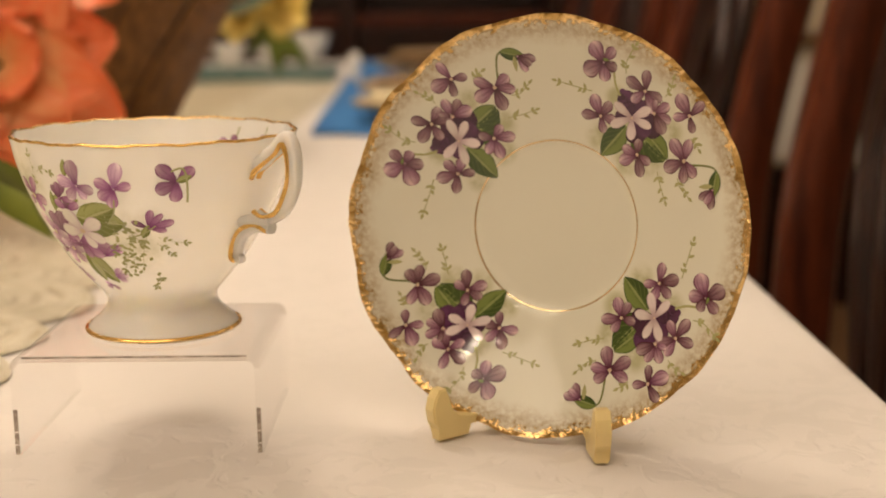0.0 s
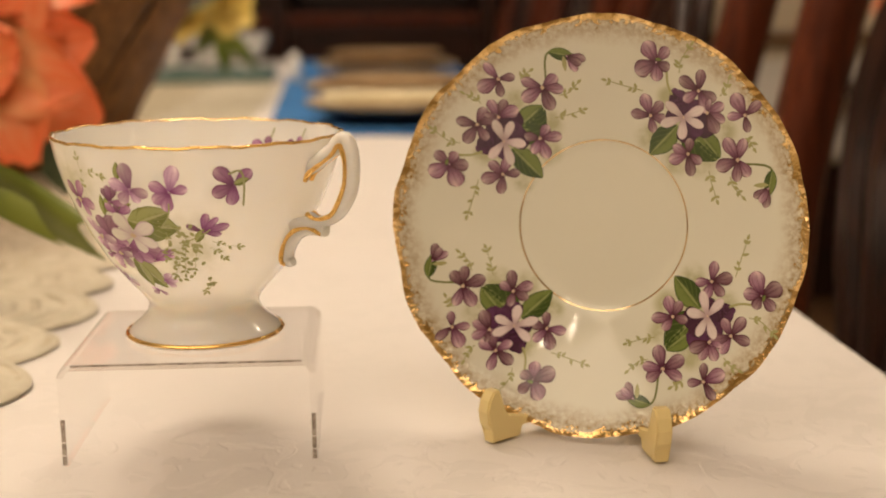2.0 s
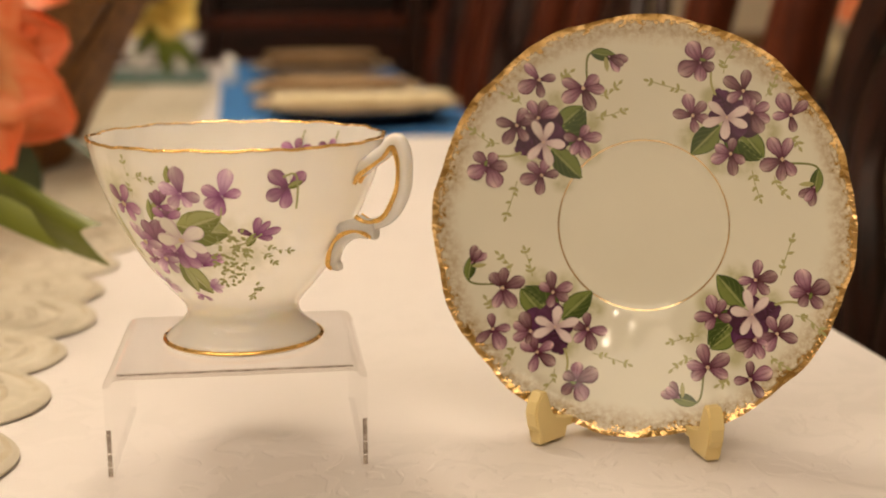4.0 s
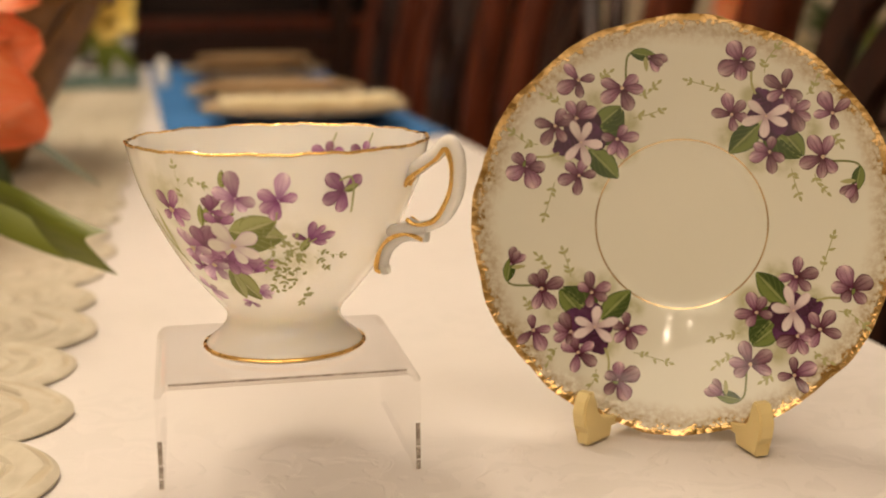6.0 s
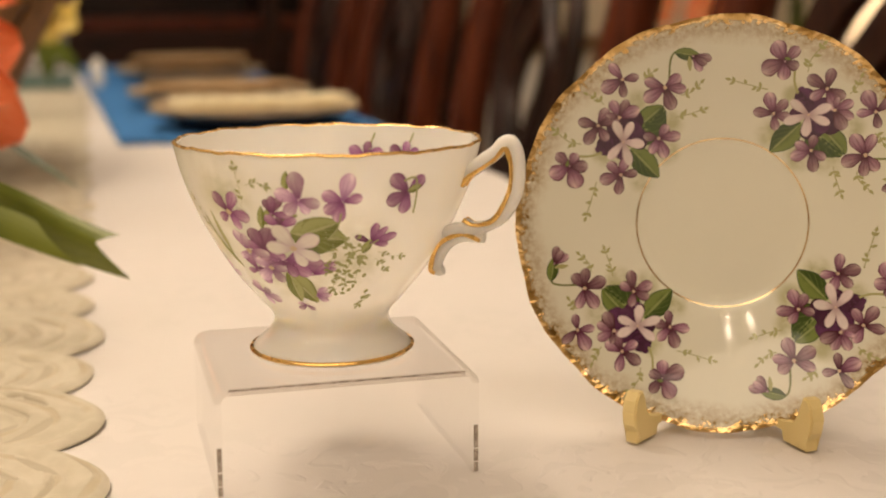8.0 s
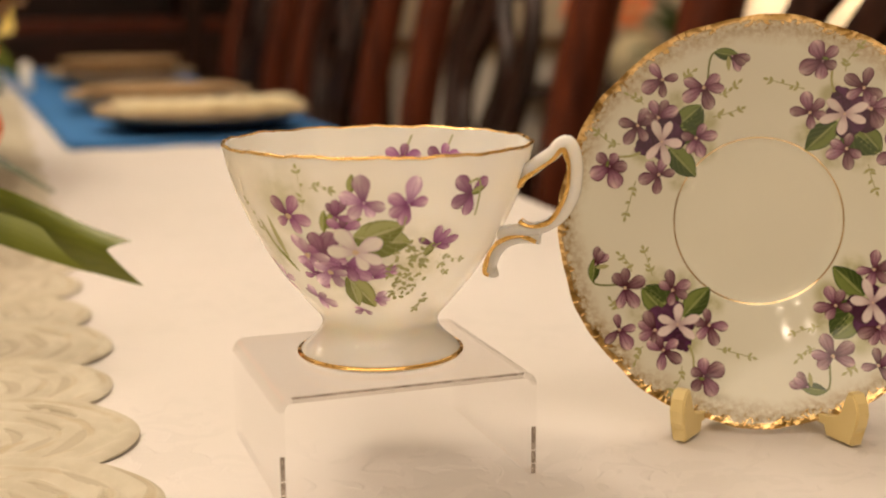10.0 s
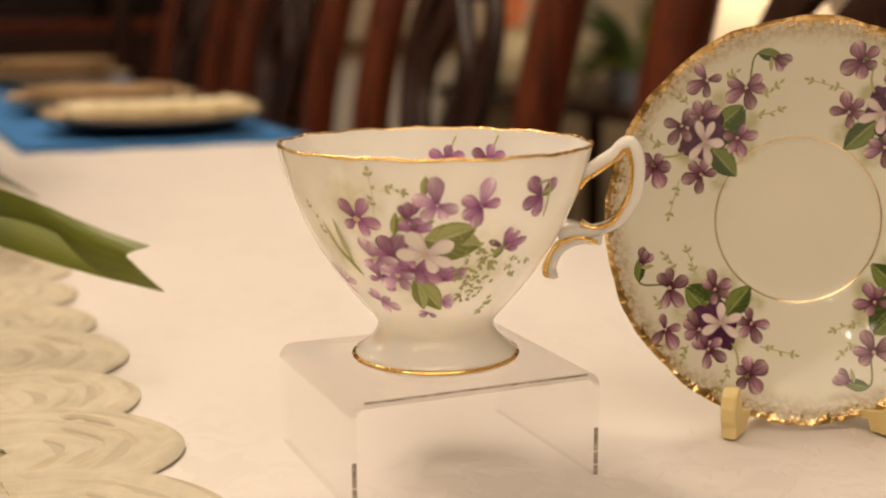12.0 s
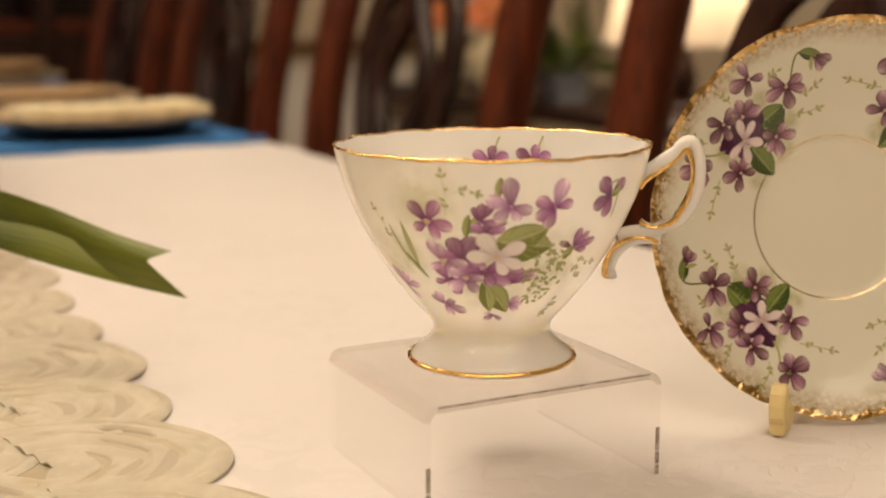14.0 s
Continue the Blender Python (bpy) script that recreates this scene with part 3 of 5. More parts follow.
def saucer():
    s = thing("saucer", label="white china saucer with violet sprays and gilded rim", category="saucer")
    # local z looks out of the dish
    yaw, tilt = radians(24.34), radians(6.81)
    n = Vector((-math.sin(yaw) * math.cos(tilt), -math.cos(yaw) * math.cos(tilt), math.sin(tilt)))
    r = Vector((math.cos(yaw), -math.sin(yaw), 0))
    u = n.cross(r)
    s.matrix_world = Matrix((r, u, n)).transposed().to_4x4()
    s.matrix_world.translation = (0.1302, -0.0226, 0.0722)
    bm = bmesh.new()
    lay = bm.loops.layers.uv.verify()
    seg, rings = 720, [0.02, 0.1, 0.2, 0.3, 0.35, 0.38, 0.4, 0.42, 0.44, 0.48, 0.54, 0.6, 0.66, 0.72, 0.78, 0.83, 0.87, 0.90, 0.92, 0.932, 0.944, 0.955, 0.965, 0.975, 0.985, 0.993, 1.0]

    def front(i, j):
        a = math.tau * j / seg
        q = rings[i] * SR * saucer_edge(a) ** rings[i] ** 6
        return saucer_place(q * math.cos(a), q * math.sin(a))

    def back(i, j):
        x, y, z = front(i, j)
        q = rings[i]
        foot = 0.0035 * max(0.0, 1 - abs(q - 0.41) / 0.045)
        thick = 0.0028 if q < 0.98 else (0.0016 if q < 0.99 else 0.0006)
        return (x, y, z - thick - foot)
    F = grid(bm, len(rings), seg, front, closed_v=True, uv=True)
    B = grid(bm, len(rings), seg, back, closed_v=True, uv=True)
    for row, flip in ((F[0], False), (B[0], True)):
        bm.faces.new(row if not flip else row[::-1])
    for j in range(seg):
        bm.faces.new((F[-1][j], F[-1][(j + 1) % seg], B[-1][(j + 1) % seg], B[-1][j]))
    radii = {}
    for rows in (F, B):
        for i, row in enumerate(rows):
            for v in row:
                radii[v] = rings[i]
    for f in bm.faces:
        for loop in f.loops:
            loop[lay].uv = (radii[loop.vert], 0.0)
    dish = part("dish", bm, "saucer", s)
    mm = 0.001
    for k in range(4):
        def at(x, y, lift, k=k):
            return saucer_place(*spray_place(k, x, y), lift)
        p = Print(at)
        p.leaf(s, -31.5 * mm, 27.5 * mm, 16 * mm, 12 * mm, 47)
        p.leaf(s, -29.5 * mm, 33.0 * mm, 11 * mm, 7.5 * mm, 42)
        p.leaf(s, -32.0 * mm, 25.5 * mm, 14 * mm, 8.6 * mm, -45)
        # deep plum between the blossoms
        p.blossom(s, "printed_violet", -35 * mm, 28 * mm, ((150, 6.0), (-90, 6.5), (197, 9.0), (73, 12.0), (10, 9.0), (120, 8.0), (45, 8.5)), "s_dark", 0.85)
        p.blossom(s, "printed_violet", -41 * mm, 26 * mm, ((205, 3.5), (20, 5.0), (250, 3.0)), "s_dark", 0.8)
        p.stem(s, ((-19.5 * mm, 49 * mm), (-19.4 * mm, 54.5 * mm), (-18.5 * mm, 57.5 * mm), (-16.5 * mm, 58.4 * mm)), 0.0007)
        p.stem(s, ((-42 * mm, 24 * mm), (-46 * mm, 22.6 * mm), (-51.2 * mm, 22.6 * mm)), 0.0008, "sprig")
        p.sprig(s, ((-43.5 * mm, 14 * mm), (-44.9 * mm, 8.6 * mm), (-46.9 * mm, 1.6 * mm)))
        p.sprig(s, ((-49 * mm, 26.8 * mm), (-53 * mm, 27.5 * mm), (-57.5 * mm, 31.0 * mm)))
        p.sprig(s, ((-17.0 * mm, 36.5 * mm), (-13.0 * mm, 37.4 * mm), (-7.6 * mm, 39.3 * mm)))
        p.sprig(s, ((-15.2 * mm, 44.0 * mm), (-12.0 * mm, 45.0 * mm), (-9.0 * mm, 48.0 * mm)), pairs=3)
        p.sprig(s, ((-41.5 * mm, 40.5 * mm), (-43.5 * mm, 42.5 * mm), (-46.5 * mm, 43.5 * mm)), pairs=2)
        p.sprig(s, ((-28.0 * mm, 49.0 * mm), (-27.0 * mm, 50.5 * mm), (-25.0 * mm, 51.6 * mm)), pairs=2)
        for x, y, petals in ((-35.3, 48.9, ((130, 6.7), (11, 5.6), (-151, 8.0), (-86, 6.0))),
                             (-36.1, 36.1, ((116, 6.4), (66, 6.6), (26, 7.4), (-110, 5.0), (170, 4.5))),
                             (-43.3, 33.3, ((169, 6.9), (62, 6.7), (22, 7.9), (-124, 7.8), (-59, 6.2))),
                             (-35.3, 16.3, ((-163, 7.6), (-97, 7.0), (8, 5.8), (136, 6.3), (74, 5.8))),
                             (-22.5, 29.2, ((171, 5.4), (58, 5.6), (9, 7.6), (-69, 7.2), (-116, 6.0)))):
            p.blossom(s, "printed_violet", x * mm, y * mm, petals, "s_petal", 0.60, 1.3 * mm)
        p.blossom(s, "printed_violet", -20.8 * mm, 46.5 * mm, ((162, 7.4), (38, 6.6), (-3, 7.2), (-69, 8.0), (-148, 8.4)), "s_petal", 0.60, 1.5 * mm)
        p.blossom(s, "printed_violet", -52.8 * mm, 19.2 * mm, ((136, 6.2), (-150, 7.5), (-68, 8.2), (-2, 6.2), (62, 5.0)), "s_petal", 0.72)
        p.leaf(s, -54.0 * mm, 19.0 * mm, 3.2 * mm, 2.4 * mm, 40)
        p.blossom(s, "printed_white_flower", -34.7 * mm, 27.8 * mm, ((113, 7.8), (66, 7.6), (-6, 7.4), (-73, 8.5), (-130, 7.9)), "s_pale", 0.46, 0.9 * mm)
        # the hanging bud
        p.leaf(s, -18.0 * mm, 58.2 * mm, 9.0 * mm, 4.2 * mm, -8)
        p.leaf(s, -13.0 * mm, 57.0 * mm, 5.0 * mm, 1.6 * mm, -85, "sprig")
        p.blossom(s, "printed_bud", -11.8 * mm, 57.0 * mm, ((-8, 6.4), (-58, 5.8), (-30, 5.4)), "s_petal", 0.55)
    return s


saucer()


def plate_easel():
    e = thing("plate_easel", label="cream plastic easel holding up the saucer", category="plate stand")
    # forward way of each foot, and the place of its hook
    for tip, way in (((0.0985, -0.0260), Vector((-0.80, -0.60, 0))), ((0.1490, -0.0490), Vector((0.10, -0.99, 0)))):
        way = way.normalized()
        side = Vector((-way.y, way.x, 0))
        bm = bmesh.new()
        out = [(0.0030, 0.0), (-0.0095, 0.0), (-0.0095, 0.0042), (-0.040, 0.0042), (-0.040, 0.0064), (-0.0095, 0.0067), (-0.0040, 0.0075), (-0.0016, 0.0105), (-0.0012, 0.0145), (0.0002, 0.0178), (0.0028, 0.0178), (0.0048, 0.0150), (0.0058, 0.0110), (0.0050, 0.0065), (0.0030, 0.0040)]
        vs = [[bm.verts.new(Vector((*tip, 0.0008)) + way * d + Vector((0, 0, z)) + side * w) for d, z in out] for w in (-0.0026, 0.0026)]
        bm.faces.new(vs[0])
        bm.faces.new(vs[1][::-1])
        for k in range(len(out)):
            k2 = (k + 1) % len(out)
            bm.faces.new((vs[0][k], vs[0][k2], vs[1][k2], vs[1][k]))
        rims = [x for x in bm.edges if len({v in vs[0] for v in x.verts}) == 1]
        bmesh.ops.bevel(bm, geom=rims, offset=0.0005, segments=2, affect="EDGES", clamp_overlap=True)
        bmesh.ops.recalc_face_normals(bm, faces=bm.faces[:])
        part("foot", bm, "easel", e, smooth=False)
        back = Vector((*tip, 0.008)) - way * 0.038
        bm = bmesh.new()
        sweep(bm, smooth_line([back, back + Vector((0.004, 0.010, 0.03)), back + Vector((0.008, 0.02, 0.065))], 8), 0.005, 0.004, Vector((1, 0, 0)))
        part("back_arm", bm, "easel", e)
    return e


plate_easel()

# ---- the cup on its clear riser ----
HANDLE = radians(-35)
C_Z = np.linspace(0.0342, 0.1036, 400)
C_R = np.interp(C_Z, [0.0342, 0.0352, 0.0366, 0.0399, 0.0425, 0.0450, 0.0475, 0.0526, 0.0610, 0.0702, 0.0785, 0.0875, 0.0956, 0.1036],
                [0.0264, 0.0270, 0.0256, 0.0214, 0.0194, 0.0184, 0.0193, 0.0240, 0.0309, 0.0368, 0.0413, 0.0453, 0.0480, 0.0498])
C_R = np.convolve(np.pad(C_R, 9, mode="reflect", reflect_type="odd"), np.ones(19) / 19, mode="valid")


def cup_radius(z, a):
    rise = min(max((z - 0.047) / 0.056, 0), 1)
    r = float(np.interp(z, C_Z, C_R)) * (1 - 0.055 * rise * math.sin(a - HANDLE) ** 2)
    # shallow lobes that grow towards the rim
    return r * (1 + rise * rise * (0.0035 * math.cos(14 * a) + 0.0015 * math.cos(28 * a + 1)))


def cup_lip(a):
    """The wavy height of the rim."""
    return 0.1033 + 0.00022 * math.cos(14 * a + 0.6) + 0.00012 * math.cos(34 * a)


def cup_place(a0, z0, u, v, lift, inner=False):
    slope = (cup_radius(z0 + 0.002, a0) - cup_radius(z0 - 0.002, a0)) / 0.004
    z = z0 + v / math.hypot(1, slope)
    r0 = cup_radius(z0, a0)
    a = a0 + (-1 if inner else 1) * u / r0
    r = cup_radius(z, a) + (-(lift + 0.0016) if inner else lift)
    return (r * math.cos(a), r * math.sin(a), z)


def teacup():
    c = thing("teacup", label="white footed china teacup with violets and gold lines", category="teacup")
    seg = 160
    steps = [k / 46 for k in range(47)]

    def outer(i, j):
        a = math.tau * j / seg
        z = 0.0342 + (cup_lip(a) - 0.0342) * steps[i]
        r = cup_radius(z, a)
        return (r * math.cos(a), r * math.sin(a), z)

    def inner(i, j):
        a = math.tau * j / seg
        z = 0.0490 + (cup_lip(a) - 0.0490) * i / 30
        r = max(0.001, cup_radius(z, a) - 0.0016) * min(1, (i + 0.4) / 2.5)
        return (r * math.cos(a), r * math.sin(a), z)

    def under(i, j):
        a = math.tau * j / seg
        r, z = ((0.0262, 0.0342), (0.0235, 0.0342), (0.0200, 0.0375), (0.0130, 0.0420), (0.002, 0.0430))[i]
        return (r * math.cos(a), r * math.sin(a), z)
    bm = bmesh.new()
    O = grid(bm, 47, seg, outer, closed_v=True)
    I = grid(bm, 31, seg, inner, closed_v=True)
    U = grid(bm, 5, seg, under, closed_v=True)
    bm.faces.new(I[0])
    bm.faces.new(U[-1])
    for j in range(seg):
        k = (j + 1) % seg
        bm.faces.new((O[-1][j], O[-1][k], I[-1][k], I[-1][j]))
        bm.faces.new((O[0][k], O[0][j], U[0][j], U[0][k]))
    part("bowl", bm, "cup", c)
    # gold lines at rim and foot
    for name, fz, rr, extra in (("gold_rim", cup_lip, 0.00050, -0.0004), ("gold_foot_line", lambda a: 0.0353, 0.00070, 0.0)):
        bm = bmesh.new()

        def ring(i, j, fz=fz, rr=rr, extra=extra):
            a, b = math.tau * j / seg, math.tau * i / 8
            z = fz(a)
            r = cup_radius(z, a) + extra + rr * 1.25 * math.cos(b)
            return (r * math.cos(a), r * math.sin(a), z + rr * math.sin(b))
        grid(bm, 8, seg, ring, closed_u=True, closed_v=True)
        part(name, bm, "gold", c)
    # handle in the upright plane through the axis
    hx, hy = math.cos(HANDLE), math.sin(HANDLE)
    across = Vector((-hy, hx, 0))

    def plane(pts, n, off=0.0):
        return [Vector((q.x * hx, q.x * hy, q.z)) + across * off for q in smooth_line([(a, 0, b) for a, b in pts], n)]
    upper = [(0.0452, 0.0935), (0.0495, 0.0955), (0.0535, 0.0985), (0.0570, 0.1010), (0.0592, 0.1036), (0.0616, 0.1042), (0.0636, 0.1005), (0.0641, 0.0945), (0.0632, 0.0880), (0.0596, 0.0815), (0.0550, 0.0782), (0.0502, 0.0768), (0.0466, 0.0782)]
    lower = [(0.0530, 0.0742), (0.0500, 0.0742), (0.0462, 0.0740), (0.0420, 0.0722), (0.0390, 0.0690), (0.0374, 0.0650), (0.0376, 0.0625), (0.0392, 0.0628)]
    join = [(0.0398, 0.0745), (0.0440, 0.0758), (0.0490, 0.0762), (0.0530, 0.0770)]
    inner_line = [(0.0462, 0.0900), (0.0478, 0.0925), (0.0516, 0.0952), (0.0568, 0.0988), (0.0599, 0.1022), (0.0614, 0.1000), (0.0622, 0.0955), (0.0613, 0.0885), (0.0572, 0.0806), (0.0530, 0.0783), (0.0495, 0.0780), (0.0466, 0.0794)]
    scroll_line = [(0.0522, 0.0732), (0.0490, 0.0744), (0.0455, 0.0746), (0.0412, 0.0732), (0.0378, 0.0700), (0.0360, 0.0655), (0.0357, 0.0625), (0.0370, 0.0618)]
    h = None
    for name, pts, w, d in (("handle", upper, lambda t: 0.0048 - 0.0012 * t, lambda t: 0.0050 - 0.0014 * t), ("handle_scroll", lower, lambda t: 0.0046 - 0.0012 * t, lambda t: 0.0040 - 0.0008 * t), ("handle_bridge", join, 0.0048, 0.0046)):
        bm = bmesh.new()
        sweep(bm, plane(pts, 40), w, d, across, 14, 0.8)
        ob = part(name, bm, "cup", h or c)
        h = h or ob
    for pts, side in ((inner_line, -1), (inner_line, 1), (scroll_line, -1), (scroll_line, 1)):
        bm = bmesh.new()
        sweep(bm, plane(pts, 48, side * 0.0017), 0.0018, lambda t: 0.0015 + 0.0003 * math.sin(19 * t), across, 8, 0.9)
        part("gold_handle_line", bm, "gold", h)

    # the printed spray
    mm = 0.001

    def on(angle, z, inner=False):
        return Print(lambda u, v, lift: cup_place(radians(angle), z * mm, u, v, lift, inner))
    base = [0]

    def spot(angle, z, inner=False):
        p = on(angle, z, inner)
        base[0] += 1
        p.layer = base[0]
        return p
    def bloom_at(angle, z, kind, *petals, wide=0.54, eye=0.0):
        return spot(angle, z).blossom(c, "printed_violet", 0, 0, petals, kind, wide, eye)
    spot(-117, 79.5).leaf(c, 0, 0, 17 * mm, 13 * mm, -8, "c_leaf", 0.8)
    spot(-112, 79.0).leaf(c, 0, 0, 12 * mm, 9 * mm, 22, "c_leaf", 0.8)
    spot(-123.5, 66).leaf(c, 0, 0, 15 * mm, 8.5 * mm, -56, "c_leaf", 0.8)
    spot(-122, 64).leaf(c, 0, 0, 10 * mm, 5.5 * mm, -84, "c_leaf", 0.8)
    spot(-155, 69.7).leaf(c, 0, 0, 17 * mm, 2.0 * mm, 95, "c_sprig")
    spot(-160, 71).leaf(c, 0, 0, 14 * mm, 1.3 * mm, 103, "c_sprig")
    spot(-152, 66).leaf(c, 0, 0, 12 * mm, 1.6 * mm, 118, "c_leaf")
    spot(-127.4, 82.0).leaf(c, 0, 0, 7 * mm, 3.4 * mm, 62, "c_leaf")
    spot(-129.5, 80.5).leaf(c, 0, 0, 8 * mm, 2.6 * mm, 80, "c_leaf")
    spot(-122, 84.0).leaf(c, 0, 0, 7 * mm, 2.6 * mm, 12, "c_leaf")
    spot(-112, 93.0).leaf(c, -3.5 * mm, 0, 6 * mm, 2.6 * mm, 84, "c_leaf")
    # the deep violet heart of the spray
    bloom_at(-133, 73, "c_dark", (60, 10.0), (100, 8.5), (-95, 8.0), (-20, 8.0), (20, 8.0), (150, 6.0), wide=0.62)
    bloom_at(-122, 70, "c_dark", (-8, 12.0), (-35, 9.0), (-70, 6.5), (185, 9.0), (215, 8.0), (25, 9.0), wide=0.62)
    bloom_at(-141, 66, "c_dark", (-60, 6.0), (20, 9.0), (110, 7.0), (190, 4.5), wide=0.62)
    bloom_at(-121, 81.5, "c_dark", (140, 5.5), (30, 6.0), (85, 4.5), wide=0.6)
    bloom_at(-109.5, 65.5, "c_petal", (36, 9.2), (20, 7.5), (48, 7.0), wide=0.26)
    # open blossoms
    bloom_at(-173.7, 62.1, "c_lilac", (107, 7.8), (-63, 6.1), (63, 6.5), (12, 6.9), wide=0.42)
    bloom_at(-149.3, 57.3, "c_lilac", (132, 4.8), (-24, 7.0), (-81, 5.5), (97, 5.8), (30, 4.5))
    bloom_at(-117.4, 54.2, "c_lilac", (-143, 3.8), (-48, 3.4), (160, 3.0))
    bloom_at(-109, 57.8, "c_lilac", (56, 5.0), (-38, 4.2), (8, 4.6))
    bloom_at(-144.6, 85.0, "c_petal", (-149, 5.6), (128, 7.9), (61, 7.9), (-12, 7.9), (-63, 6.4), wide=0.56, eye=2.4 * mm)
    bloom_at(-123.7, 85.6, "c_dark", (56, 7.0), (107, 5.0), (-5, 6.0), (80, 6.0), wide=0.45)
    bloom_at(-111.7, 90.2, "c_lilac", (163, 7.4), (-133, 6.6), (-58, 5.2), (-16, 6.4), (95, 8.8), wide=0.66)
    bloom_at(-95.0, 89.4, "c_petal", (154, 6.6), (-149, 6.4), (-105, 6.8), (14, 5.8), wide=0.66)
    bloom_at(-95.0, 89.4, "c_lilac", (78, 9.2), wide=0.5)
    bloom_at(-69.7, 91.2, "c_dark", (45, 7.0), (135, 8.6), (-157, 7.4), (-95, 6.8), wide=0.62)
    bloom_at(-82.2, 76.0, "c_dark", (151, 5.8), (-12, 5.8), (83, 7.2), (17, 8.2), (52, 7.0), wide=0.38)
    bloom_at(-141.1, 72.5, "c_lilac", (-147, 5.6), (112, 8.0), (-58, 7.0), (91, 6.4), (-4, 7.6), wide=0.52, eye=2.2 * mm)
    bloom_at(-131.4, 67.3, "c_lilac", (-138, 7.8), (-63, 6.3), (143, 5.6), (1, 5.4), wide=0.6, eye=2.0 * mm)
    bloom_at(-116.6, 74.5, "c_pale", (-67, 7.2), (-27, 8.6), (31, 9.0), (119, 9.4), (180, 8.8), wide=0.56, eye=2.2 * mm)
    spot(-97, 84).stem(c, [(0.001, 0.002), (0, -0.003), (-0.003, -0.007)], 0.0005, "c_sprig")
    spot(-70, 92).leaf(c, 0, -0.5 * mm, 5 * mm, 2.6 * mm, 20, "c_leaf")
    spot(-85.5, 72.6).leaf(c, 0, 0, 5.5 * mm, 2.8 * mm, 66, "c_leaf")
    spot(-68.5, 92).stem(c, [(-0.003, 0.003), (0.0005, 0.004), (0.002, 0), (0.0025, -0.008)], 0.0007, "c_sprig")
    spot(-82, 75).stem(c, [(0.002, 0.002), (-0.002, -0.001), (-0.008, -0.003)], 0.0005, "c_sprig")
    for a, z, pts in ((-136.5, 91, [(0, -4), (0.5, 2), (-0.3, 9)]), (-129, 95, [(-3, -1), (1, 0), (4, -1)]), (-167, 82, [(1.5, -6), (0, 0), (-2.5, 6)]),
                      (-90, 68, [(0, 8), (-1, 0), (-2, -8)]), (-86, 68, [(2, 8), (0, 0), (-1, -7)]), (-95, 66, [(2, 6), (0, 0), (-3, -7)]), (-92, 74, [(-2, 4), (1, 0), (4, -4)]),
                      (-72, 71, [(-4, 2), (0, 0), (5, -1)]), (-74, 68, [(-3, 3), (0, 0), (2, -2)]), (-79, 56, [(0, 3), (0.5, 0), (-1, -3)]), (-99, 72, [(0, 5), (0, 0), (-2, -6)])):
        spot(a, z).sprig(c, [(x * mm, y * mm) for x, y in pts], 0.0020, "c_sprig", 4, 0.00014)
    # scattered small leaves of the fern
    for a, z, t in ((-94, 77, 60), (-91, 73, 100), (-96, 70, 80), (-92, 66, 110), (-97, 64, 70), (-88, 70, 40), (-88, 76, 75), (-90, 62, 120), (-95, 59, 100), (-86, 65, 60), (-99, 67, 90), (-78, 57, 70)):
        for k in range(3):
            spot(a, z).leaf(c, 1.6 * mm * math.sin(2.4 * k + a), 1.8 * mm * math.cos(1.9 * k + z), 1.9 * mm, 1.2 * mm, t + 55 * k, "c_sprig")
    # two violets inside the bowl
    for a, z in ((62, 93.0), (42, 93.6)):
        spot(a, z, True).blossom(c, "printed_violet", 0, -0.0010, ((20, 7.2), (150, 7.2), (80, 6.0)), "c_dark", 0.6)
        spot(a - 1, z, True).stem(c, [(0, 0), (0.001, 0.004), (0.0025, 0.008)], 0.0006, "c_sprig")
    return c


teacup().location = (0, 0, 0.0003)


